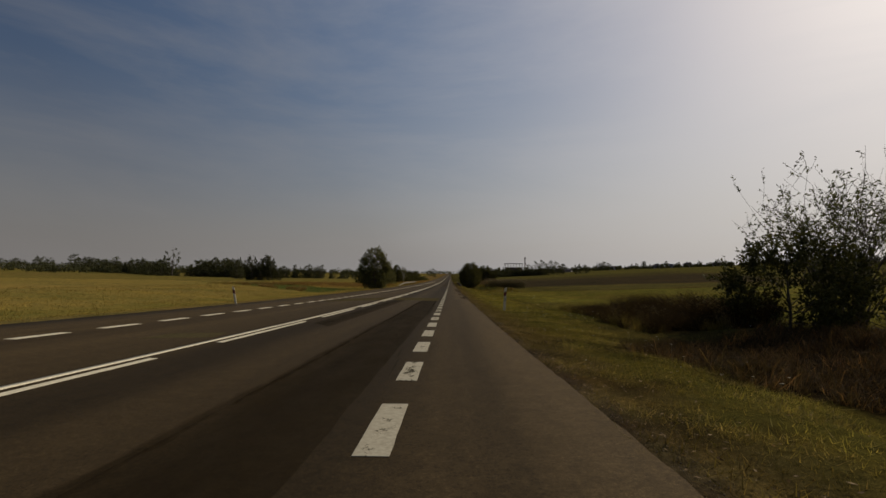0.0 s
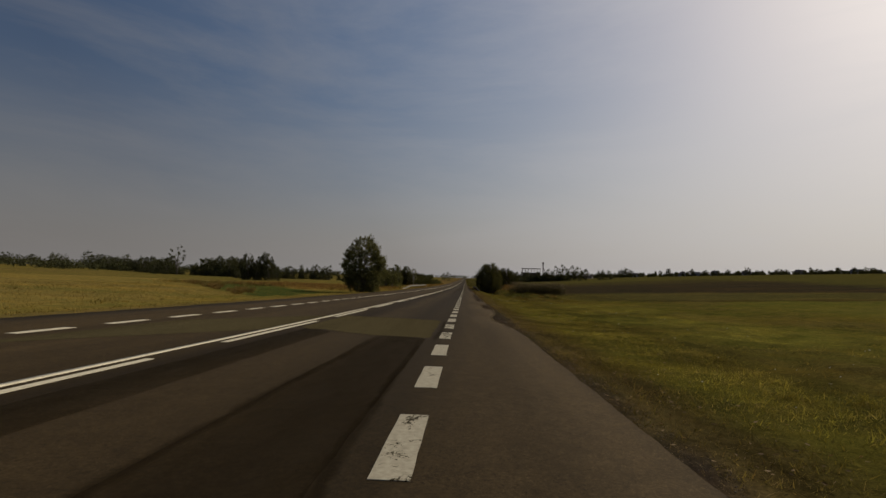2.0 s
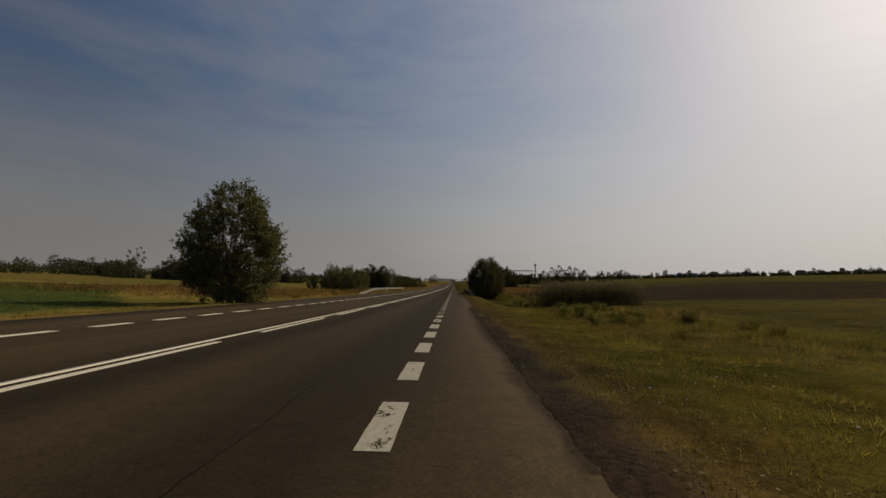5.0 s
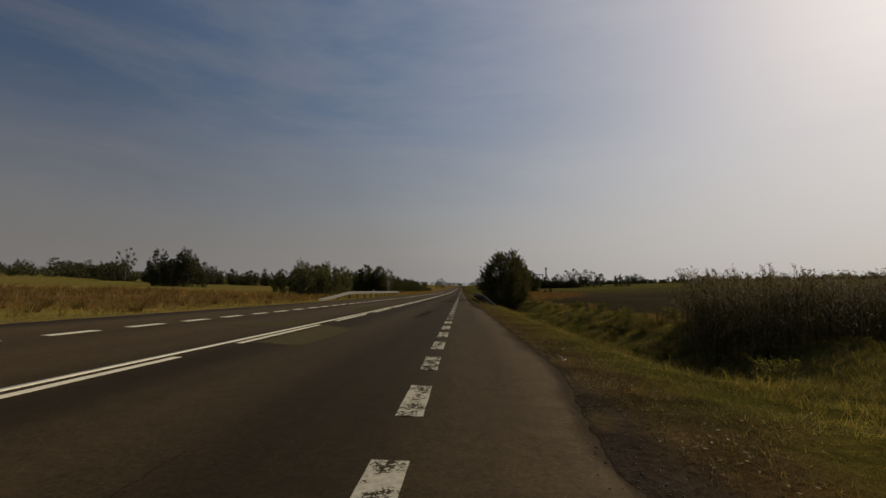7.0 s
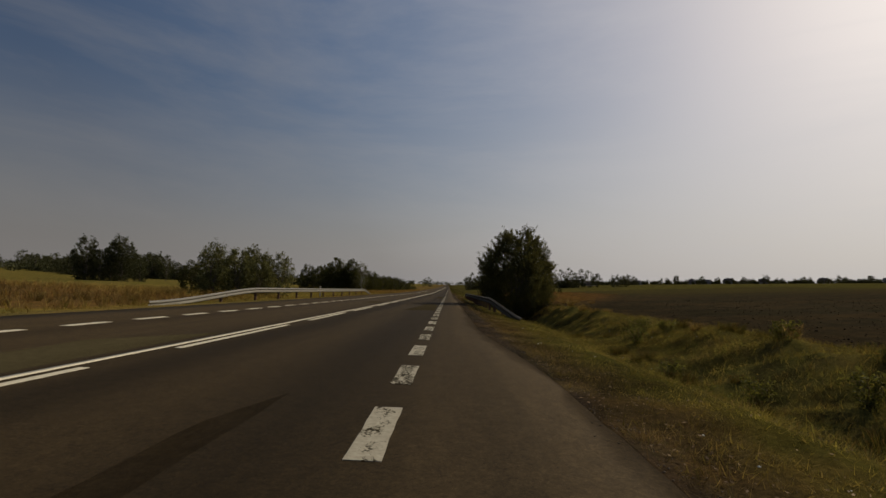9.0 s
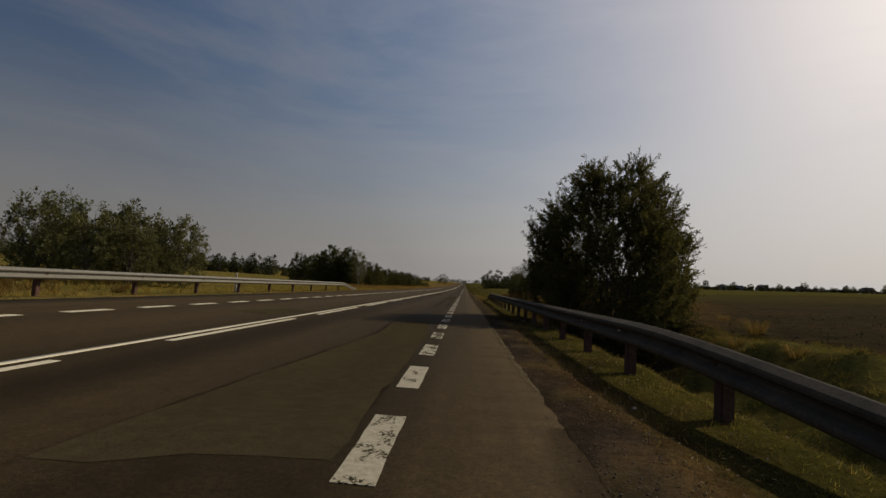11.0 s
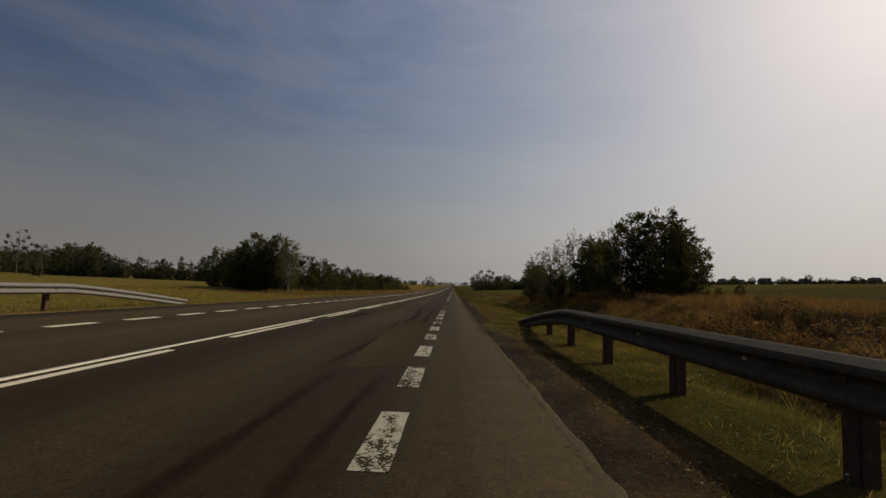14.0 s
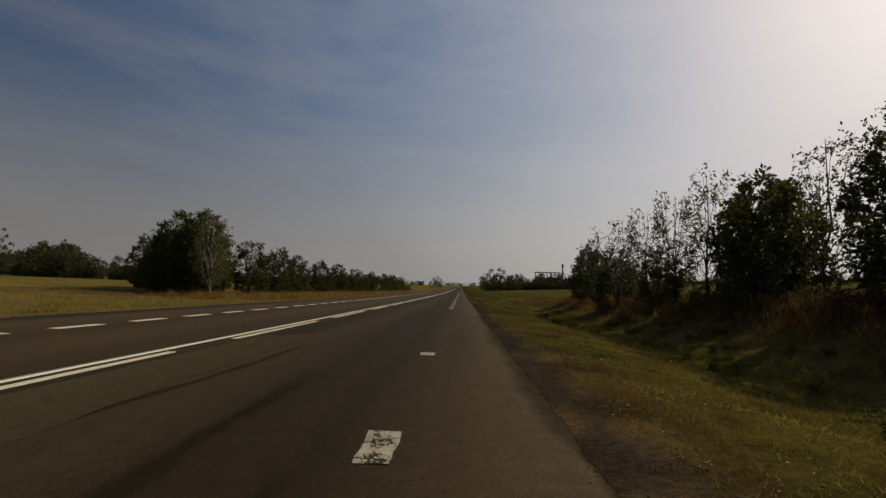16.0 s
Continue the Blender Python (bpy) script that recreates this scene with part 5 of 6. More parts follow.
stuff("weedy_grass", blades(24000, lambda r, n: (5.1 + 3.9 * r.uniform(0, 1, n), r.uniform(12.0, 21.8, n)), 0.12, 0.50, 0.005, [EARTH_AND_SHADE, EARTH_AND_SHADE, R2, EARTH_AND_SHADE], 16, 0.9, clumped, False, 10), "brown weedy tall grass in a hollow of the meadow")
# brown weeds tinted extra dark, partly for the shade the shrub casts
stuff("shade_weeds", blades(42000, lambda r, n: (r.uniform(3.2, 11.6, n), r.uniform(3.8, 11.4, n)), 0.12, 0.42, 0.0052, [EARTH_AND_SHADE, EARTH_AND_SHADE, R2, EARTH_AND_SHADE], 19, 0.9, lambda x, y, r: hollow(x, y), False, 12), "dark brown rank weeds round the foot of a shrub")
stuff("pit_grass", blades(30000, field(4.4, 7.4, 135, 158), 0.2, 0.55, 0.0045, [R2, R2, G1, EARTH_AND_SHADE], 17, 0.8, clumped, False, 12), "dark rank weeds and grass in the ditch behind the guard rail")
stuff("tall_straw", blades(95000, field(7.8, 17.0, 150, 204), 0.22, 0.7, 0.0044, [R1, R2, D3, D3, D1, EARTH_AND_SHADE], 14, 0.7, clumped), "tall rusty dry grass along the field edge")
stuff("hedge_grass", blades(60000, field(-21, -11.5, 198, 300), 0.25, 0.75, 0.014, [R1, R2, D3, G2, D1], 15, 0.6, clumped), "tall brown grass at the foot of a hedge")
stuff("far_verge_grass", blades(50000, field(-14.5, -10.1, -2, 215), 0.04, 0.15, 0.007, [G2, G3, D1, D3], 6, 0.8, clumped), "short yellowish grass on the far verge")
stuff("field_grass", blades(70000, field(-34, -11, 138, 206), 0.08, 0.34, 0.010, [D1, D3, G3, R1, G2], 18, 0.8, clumped, True), "uneven golden and green meadow grass before a grove")
stuff("far_meadow_grass", blades(50000, field(-38, -14, 0, 88), 0.06, 0.2, 0.011, [G3, D1, G2, D3], 7, 0.7, clumped), "meadow grass of mixed yellow and green")
stuff("far_rough_grass", blades(60000, field(-44, -12.6, 84, 138), 0.2, 0.62, 0.011, [D1, D3, R1, R2, G3, G2], 8, 0.6, clumped, False, 8), "tall rust coloured dry grass across the road")


def scatter_bits(n, sampler, size, seed, mat, name, label, category, lift=0.0, flat=0.6, keep=None):
    """Small eight-faced bits lying on the ground: stones or flower heads."""
    r = np.random.default_rng(seed)
    x, y = sampler(r, n)
    if keep is not None:
        ok = keep(x, y, r)
        x, y = x[ok], y[ok]
    n = len(x)
    z = ground_z(x, y) + lift * r.uniform(0.5, 1.5, n)
    s = size * r.uniform(0.4, 1.6, n)[:, None]
    c = np.stack([x, y, z], 1)
    d = np.array([[1, 0, 0], [0, 1, 0], [-1, 0, 0], [0, -1, 0], [0, 0, flat], [0, 0, -flat]])
    v = c[:, None] + d[None] * s[:, None] * r.uniform(0.6, 1.3, (n, 6, 1))
    f = np.array([[0, 1, 4], [1, 2, 4], [2, 3, 4], [3, 0, 4], [1, 0, 5], [2, 1, 5], [3, 2, 5], [0, 3, 5]])
    f = (np.arange(n)[:, None, None] * 6 + f[None]).reshape(-1, 3)
    stuff(name, mesh(name, v.reshape(-1, 3), f, mat), label, category)


scatter_bits(40000, field(1.05, 1.78, 31, 186), 0.0062, 21, M_STONE, "shoulder_gravel", "loose grey and pale gravel on the broken shoulder", "gravel", 0.004, 0.7,
             lambda x, y, r: (x > right_edge(y) + 0.02) & (r.uniform(size=len(x)) < 0.35 + 0.65 * sstep(0.0, 0.8, lump(x, y, 0.5, 2))))
scatter_bits(2500, field(1.5, 1.75, -2, 32), 0.004, 22, M_STONE, "edge_gravel", "small stones along the asphalt edge", "gravel", 0.004, 0.7)
M_CRUMB = asphalt("loose_asphalt_crumb", (0.020, 0.015, 0.010), 0.3)


def crumbs():
    """Loose asphalt crumbs and pits along the breaking edge, each a flat uneven chip on the road."""
    r = np.random.default_rng(31)
    n = 2600
    y = r.uniform(31, 180, n)
    d = np.abs(r.normal(size=n)) * 0.06
    x = right_edge(y) - 0.01 - d
    ok = r.uniform(size=n) < sstep(-0.3, 0.7, lump(x * 3, y, 0.7, 5) + 0.4 * lump(x, y, 0.25, 2))
    x, y = x[ok], y[ok]
    n = len(x)
    a = np.arange(6) * np.pi / 3
    s = (0.003 + 0.010 * r.uniform(0, 1, n) ** 2)[:, None] * r.uniform(0.5, 1.3, (n, 6))
    zt = (road_z(y) + 0.0018)[:, None] + np.zeros((n, 6))
    v = np.stack([x[:, None] + np.cos(a) * s, y[:, None] + np.sin(a) * s * 1.6, zt], -1)
    low = v - np.array([0, 0, 0.006])
    k = np.arange(n)[:, None] * 12
    top = k + np.arange(6)[None]
    q = np.arange(6)
    sides = (k[:, :, None] + np.stack([q + 6, (q + 1) % 6 + 6, (q + 1) % 6, q], 1)[None]).reshape(-1, 4)
    tops = np.concatenate([top[:, [0, 1, 2, 3]], top[:, [0, 3, 4, 5]]])
    stuff("asphalt_crumbs", mesh("asphalt_crumbs", np.concatenate([v, low], 1).reshape(-1, 3), np.concatenate([tops, sides]), M_CRUMB), "dark loose crumbs of asphalt along the broken road edge", "gravel")


crumbs()
M_CLOD = plain("ploughed_clod", (0.050, 0.039, 0.026), 1.0, 0.0, 0.25, 8.0, 0.0)
scatter_bits(16000, lambda r, n: (9.2 + 34 * r.uniform(0, 1, n) ** 1.6, r.uniform(90, 150, n)), 0.034, 25, M_CLOD, "plough_clods", "dark turned clods of a ploughed field", "soil", 0.0, 0.7,
             lambda x, y, r: (y + 0.42 * x > 100) & (r.uniform(size=len(x)) < 0.4 + 0.6 * sstep(-0.2, 0.6, np.sin((x + 0.12 * y) * 2.6))))
M_FLOWER = plain("white_flower_head", (0.62, 0.62, 0.55), 0.8, 0.0, 0.1, 30.0)
scatter_bits(4200, field(1.9, 8.0, -2, 186), 0.009, 23, M_FLOWER, "white_flowers", "scattered small white clover and yarrow heads", "flowers", 0.09, 0.5,
             lambda x, y, r: r.uniform(size=len(x)) < sstep(-0.2, 0.9, lump(x, y, 1.7, 6)))

def litter(n, sampler, size, seed, mat, name, label, keep):
    """Curled dead leaves and stalk bits lying on the grass."""
    r = np.random.default_rng(seed)
    x, y = sampler(r, n)
    ok = keep(x, y, r)
    x, y = x[ok], y[ok]
    c = np.stack([x, y, ground_z(x, y) + r.uniform(0.01, 0.05, len(x))], 1)
    v, f = leaf_quads(c, size, r, 1.9)
    v = v.reshape(-1, 4, 3)
    v[:, :, 2] = c[:, None, 2] + (v[:, :, 2] - c[:, None, 2]) * 0.35
    stuff(name, mesh(name, v.reshape(-1, 3), f, mat), label, "leaf litter")


M_LITTER = leafy("dead_leaf", (0.075, 0.045, 0.022), (0.26, 0.18, 0.10), 0.15)
litter(60000, field(1.5, 3.4, -2, 186), 0.020, 24, M_LITTER, "leaf_litter", "dry brown leaves and stalks strewn along the asphalt edge",
       lambda x, y, r: (x > grass_edge(y) - 0.04) & (r.uniform(size=len(x)) < np.exp(-(x - grass_edge(y)) * 1.7) * (0.4 + 0.9 * sstep(-0.2, 0.8, lump(x, y, 0.45, 2)))))

# reeds standing in the ditch


def reed_bed():
    r = np.random.default_rng(9)
    n = 3600
    x = r.uniform(5.6, 13.5, n)
    y = r.uniform(82.5, 91.0, n)
    ok = (((x - 9.6) / 4.0) ** 2 + ((y - 86.0) / 4.6) ** 2 < 0.75 + 0.35 * r.uniform(size=n)) & (x > 4.6 + 0.62 * (y - 83.5)) & (y > 83.0 + 0.5 * np.abs(lump(x, y, 1.1, 3)))
    x, y = x[ok], y[ok]
    n = len(x)
    z = ground_z(x, y)
    hgt = r.uniform(0.62, 1.0, n) * np.clip(1.62 + 0.22 * lump(x, y, 1.3, 2) + road_z(y) - z, 1.1, 2.3)
    lean = r.normal(size=(n, 2)) * 0.09 + [-0.03, -0.02]
    stems, plumes, leaves = [], [], []
    tips = np.stack([x + lean[:, 0] * hgt, y + lean[:, 1] * hgt, z + hgt], 1)
    base = np.stack([x, y, z - 0.05], 1)
    ang = r.uniform(0, np.pi, n)
    sd = np.stack([np.cos(ang), np.sin(ang), 0 * ang], 1) * 0.006
    sv = np.stack([base - sd, base + sd, tips + sd * 0.5, tips - sd * 0.5], 1).reshape(-1, 3)
    sf = np.arange(4 * n).reshape(n, 4)
    # long blades along each stem
    k = 6
    u = r.uniform(0.15, 0.9, (n, k, 1))
    p = base[:, None] * (1 - u) + tips[:, None] * u
    a = r.uniform(0, 2 * np.pi, (n, k))
    d = np.stack([np.cos(a), np.sin(a), r.uniform(0.2, 1.1, (n, k))], -1)
    d /= np.linalg.norm(d, axis=-1, keepdims=True)
    ln = r.uniform(0.25, 0.55, (n, k, 1))
    w = np.cross(d, [0, 0, 1.0])
    w /= np.linalg.norm(w, axis=-1, keepdims=True) + 1e-9
    mid = p + d * ln * 0.5
    tip = p + d * ln - np.array([0, 0, 1]) * ln * 0.35
    lv = np.stack([p, mid + w * 0.013, tip, mid - w * 0.013], 2).reshape(-1, 3)
    lf = np.arange(4 * n * k).reshape(-1, 4)
    # feathery heads
    m = 26
    q = r.uniform(-0.16, 0.08, (n, m, 1))
    c = tips[:, None] + r.normal(size=(n, m, 3)) * 0.022 + q * np.array([-0.55, -0.2, 1.0])
    c = c[r.uniform(size=n) < 0.7].reshape(-1, 3)
    pv, pf = leaf_quads(c, 0.019, r, 2.8)
    bed = new("reed_bed")
    tagged(bed, "dense bed of tall reeds with brown feathery heads in the ditch", "reeds", kind="stuff")
    child("stems", mesh("stems", sv, sf, M_REED), bed)
    child("leaves", mesh("leaves", lv, lf, M_REED_LEAF), bed)
    child("heads", mesh("heads", pv, pf, M_PLUME), bed)


M_PLUME = leafy("reed_plume", (0.070, 0.056, 0.038), (0.165, 0.140, 0.098), 0.4)
M_REED_LEAF = leafy("reed_leaf", (0.036, 0.030, 0.013), (0.085, 0.070, 0.030), 0.35)
M_REED = leafy("reed_stem", (0.045, 0.045, 0.02), (0.10, 0.09, 0.04), 0.2)
reed_bed()


def weed_clump(seed, h, rad, n_stem, leaf, mat):
    """A broad-leaved weed: several soft stems with leaves all the way down."""
    return make_tree(seed, h, rad, stems=n_stem, crown_from=0.05, leaves=520, leaf=leaf * 1.45, twigs=3, branches=4, far=True, mat_leaf=mat, mat_bark=M_STEM, trunk_r=0.008, spread=0.95, fuzz=0.25, skirt=0.9)


M_WEED = leafy("ditch_weed_leaf", (0.056, 0.064, 0.018), (0.122, 0.122, 0.036), 0.46)
weeds = [weed_clump(80 + i, 0.5 + 0.08 * i, 0.40, 7, 0.036, M_WEED) for i in range(4)]
scrub = [make_tree(84 + i, 1.0, 1.0, stems=9, crown_from=0.05, leaves=700, leaf=0.08, twigs=4, branches=5, far=True, mat_leaf=M_LEAF_RUST, mat_bark=M_STEM, trunk_r=0.012, spread=0.95, fuzz=0.22, skirt=0.95) for i in range(3)]


def tussock(seed, n, h, rad, tints, wide=0.0035, sag=0.2):
    """A tuft of long arching blades."""
    r = np.random.default_rng(seed)
    a = r.uniform(0, 2 * np.pi, n)
    q = rad * np.sqrt(r.uniform(0, 1, n))
    p0 = np.stack([np.cos(a) * q * 0.45, np.sin(a) * q * 0.45, np.full(n, -0.03)], 1)
    out = np.stack([np.cos(a), np.sin(a), np.zeros(n)], 1) + r.normal(size=(n, 3)) * [0.35, 0.35, 0]
    hh = h * r.uniform(0.5, 1.1, n)[:, None]
    p1 = p0 + out * hh * 0.30 + [0, 0, 1] * hh * 0.75
    p2 = p0 + out * hh * 0.85 + [0, 0, 1] * hh * r.uniform(0.65 - sag, 1.15 - sag, (n, 1))
    b = r.uniform(0, np.pi, n)
    sd = np.stack([np.cos(b), np.sin(b), 0 * b], 1) * wide
    v = np.stack([p0 - sd, p0 + sd, p1 + sd * 0.8, p1 - sd * 0.8, p2], 1).reshape(-1, 3)
    k = np.arange(n)[:, None] * 5
    f = np.concatenate([k + [0, 1, 2], k + [0, 2, 3], k + [3, 2, 4]], 1).reshape(-1, 3)
    me = mesh("tuft", v, f, M_GRASS)
    t = np.array(tints)[r.integers(0, len(tints), n)] * r.uniform(0.6, 1.2, (n, 1))
    me.color_attributes.new("tint", "FLOAT_COLOR", "POINT").data.foreach_set("color", np.concatenate([np.repeat(t, 5, 0), np.ones((5 * n, 1))], 1).astype(np.float32).ravel())
    return me


green_tuft = [tussock(90 + i, 230, 0.42, 0.42, [G1, G1, G2, G3, D3]) for i in range(3)]
straw_tuft = [tussock(95 + i, 220, 0.50, 0.36, [D1, D2, D3, G3]) for i in range(3)]
soft_tuft = [tussock(98 + i, 380, 0.5, 0.55, [D1, D3, R1, D2, D1], 0.0022, 0.5) for i in range(3)]
r = random.Random(33)


def tuft_at(me, x, y, s, label, category="grass", group="grass tussocks"):
    ob = tagged(new("grass_tussock", me), label, category, group)
    ob.matrix_basis = pose(x, y, float(ground_z(x, y)), rz=r.uniform(0, 360)) @ Matrix.Diagonal((s, s, s * r.uniform(0.8, 1.2), 1))


for i in range(96):
    y = r.uniform(62, 114) if i < 70 else r.uniform(156, 190)
    tuft_at(r.choice(green_tuft), r.uniform(4.2, 8.6), y, r.uniform(0.5, 1.0), "rough green grass tussock on the ditch bank")
for i in range(24):
    tuft_at(r.choice(straw_tuft), r.uniform(7.4, 9.4), r.uniform(66, 130), r.uniform(0.6, 1.2), "dry straw coloured grass tussock")
for i in range(16):
    tuft_at(r.choice(straw_tuft), r.uniform(9.0, 13.5), r.uniform(174, 181), r.uniform(1.3, 1.9), "golden dry grass tuft before young trees")
for i in range(20):
    k = r.uniform(0, 1)
    tuft_at(r.choice(soft_tuft), -13.6 - 27 * k + r.uniform(-0.8, 0.8), 53.5 + 38 * k + r.uniform(-1, 1), r.uniform(0.9, 1.5), "tall golden weeds along a field boundary")
for i in range(20):
    tuft_at(r.choice(soft_tuft), r.uniform(7.4, 14.0), r.uniform(140, 165), r.uniform(0.7, 1.2), "dry straw coloured grass tussock")
for i in range(16):
    tuft_at(r.choice(soft_tuft), r.uniform(6.2, 8.0), r.uniform(143, 153), r.uniform(1.5, 2.0), "tall golden dry grass tuft leaning over the ditch bank")
for i in range(22):
    tuft_at(r.choice(straw_tuft), -r.uniform(12.5, 20.0), r.uniform(84, 136), r.uniform(0.8, 1.5), "rust and straw grass tussock across the road")
for i in range(112):
    y = r.uniform(66, 112) if i < 60 else r.uniform(156, 190)
    plant("ditch_weed", r.choice(weeds), r.uniform(4.2, 8.4), y, r.uniform(0.35, 0.85) if i < 60 else r.uniform(0.25, 0.55), r.uniform(0, 360), "leafy green weed clump in the roadside ditch", "weed", "ditch weeds", 0.03)
M_LEAF_BROWN = leafy("brown_weed_leaf", (0.013, 0.009, 0.005), (0.042, 0.030, 0.015), 0.3)
dock = [make_tree(87 + i, 0.8, 0.5, stems=7, crown_from=0.05, leaves=620, leaf=0.026, twigs=4, branches=5, far=True, mat_leaf=M_LEAF_BROWN, mat_bark=M_STEM, trunk_r=0.008, spread=0.8, fuzz=0.12, skirt=0.9) for i in range(3)]
stalks = [tussock(104 + i, 240, 0.85, 0.55, [EARTH_AND_SHADE, EARTH_AND_SHADE, (0.034, 0.024, 0.012)], 0.0034, -0.05) for i in range(3)]
for i in range(86):
    q = r.uniform(0, 1)
    wy = r.uniform(12.0, 21.8) if i < 74 else r.uniform(153.5, 159)
    wx = 5.2 + 3.8 * q if i < 74 else 8.2 + 2.6 * q
    tuft_at(r.choice(stalks), wx, wy, (0.55 + 0.5 * q) * (1.15 - 0.65 * float(sstep(16.5, 21.8, wy))) * r.uniform(0.7, 1.2) if i < 74 else r.uniform(0.7, 1.1), "dark brown withered tall grass tussock", group="withered weeds")
for i in range(60):
    q = r.uniform(0, 1)
    wy = r.uniform(12.0, 21.6) if i < 48 else r.uniform(153.5, 159)
    wx = 5.3 + 3.6 * q if i < 48 else 8.2 + 2.6 * q
    plant("brown_weed", r.choice(dock), wx, wy, (0.45 + 0.45 * q) * (1.15 - 0.6 * float(sstep(16.5, 21.8, wy))) * r.uniform(0.6, 1.15) if i < 48 else r.uniform(0.7, 1.2), r.uniform(0, 360), "dark brown withered weed clump in the meadow", "weed", "withered weeds", 0.03)

SCRUB = "rust brown weed scrub beside the ditch"
for i in range(52):
    if i < 20:
        x, y, s = r.uniform(5.0, 8.6), r.uniform(136, 160), r.uniform(0.4, 0.75)
    else:
        x, y, s = r.uniform(7.0, 11.0), r.uniform(161, 192), r.uniform(0.35, 0.65)
    plant("rust_scrub", r.choice(scrub), x, y, s, r.uniform(0, 360), "rust brown dry weed clump on the ditch bank", "weed", SCRUB, 0.04)

# ---------------------------------------------------------------- flowering weeds
M_UMBEL = plain("white_flower", (0.42, 0.38, 0.28), 0.8, 0.0, 0.15, 60.0, 0.1)
M_SEED = plain("dark_seed_head", (0.020, 0.014, 0.009), 0.9, 0.0, 0.2, 60.0, 0.1)


def flower_head(seed, flat):
    """Many small florets: a flat umbel, or one round seed head."""
    rr = np.random.default_rng(seed)
    vs, fs = [], []
    for k in range(9 if flat else 1):
        a, q = rr.uniform(0, 6.28), rr.uniform(0, 1) ** 0.5
        c = np.array([math.cos(a) * q * 0.026, math.sin(a) * q * 0.026, rr.uniform(-0.004, 0.004)]) if flat else np.zeros(3)
        s1 = np.array([0.010, 0.010, 0.005]) if flat else np.array([0.009, 0.009, 0.011])
        ring = [c + s1 * [math.cos(j * 1.2566), math.sin(j * 1.2566), 0] for j in range(5)]
        vs += [c - s1 * [0, 0, 1]] + ring + [c + s1 * [0, 0, 1]]
        b = 7 * k
        for j in range(5):
            m = (j + 1) % 5
            fs += [(b, b + 1 + m, b + 1 + j), (b + 6, b + 1 + j, b + 1 + m)]
    return np.array(vs), fs


def flower(name, x, y, h, head, stem, label, group):
    top = new(name)
    top.matrix_basis = pose(x, y, float(ground_z(x, y)), r.uniform(-9, 9), r.uniform(-9, 9), r.uniform(0, 360)) @ Matrix.Scale(h, 4)
    tagged(top, label, "flower", group)
    child("stem", stem, top)
    child("flower_head", head, top, pose(0, 0, 1.0) @ Matrix.Scale(0.62 / h, 4))


sv, sf = tube([(0, 0, -0.1), (0.02, 0.01, 0.5), (0, 0, 1.0)], [0.010, 0.008, 0.006], 4)
m_stem = mesh("stem", sv, sf, M_STEM)
umbels = [mesh("flower_head", *flower_head(200 + i, True), M_UMBEL) for i in range(3)]
seeds = [mesh("flower_head", *flower_head(210 + i, False), M_SEED) for i in range(3)]
for i in range(62):
    y = r.choice((r.uniform(1, 12), r.uniform(12.5, 16), r.uniform(12.5, 16), r.uniform(16, 40)))
    flower("yarrow", r.uniform(2.2, 4.6) + (0.8 if y < 8 else 0), y, r.uniform(0.14, 0.30), r.choice(umbels), m_stem, "yarrow with a flat white flower head in verge grass", "yarrows in the verge")
for i in range(46):
    y = r.choice((r.uniform(8, 13), r.uniform(14.5, 18), r.uniform(14.5, 18)))
    flower("seed_weed", r.uniform(1.9, 3.1), y, r.uniform(0.12, 0.30), r.choice(seeds), m_stem, "thin dry weed with a dark seed head", "dark seed weeds in the verge")


# ---------------------------------------------------------------- guard rails


def w_profile():
    """Half-open W section of a crash barrier beam: (out, up) points."""
    return [(0.0, -0.155), (0.012, -0.150), (0.075, -0.110), (0.081, -0.085), (0.075, -0.060), (0.012, -0.022), (0.0, 0.0), (0.012, 0.022), (0.075, 0.060), (0.081, 0.085), (0.075, 0.110), (0.012, 0.150), (0.0, 0.155)]


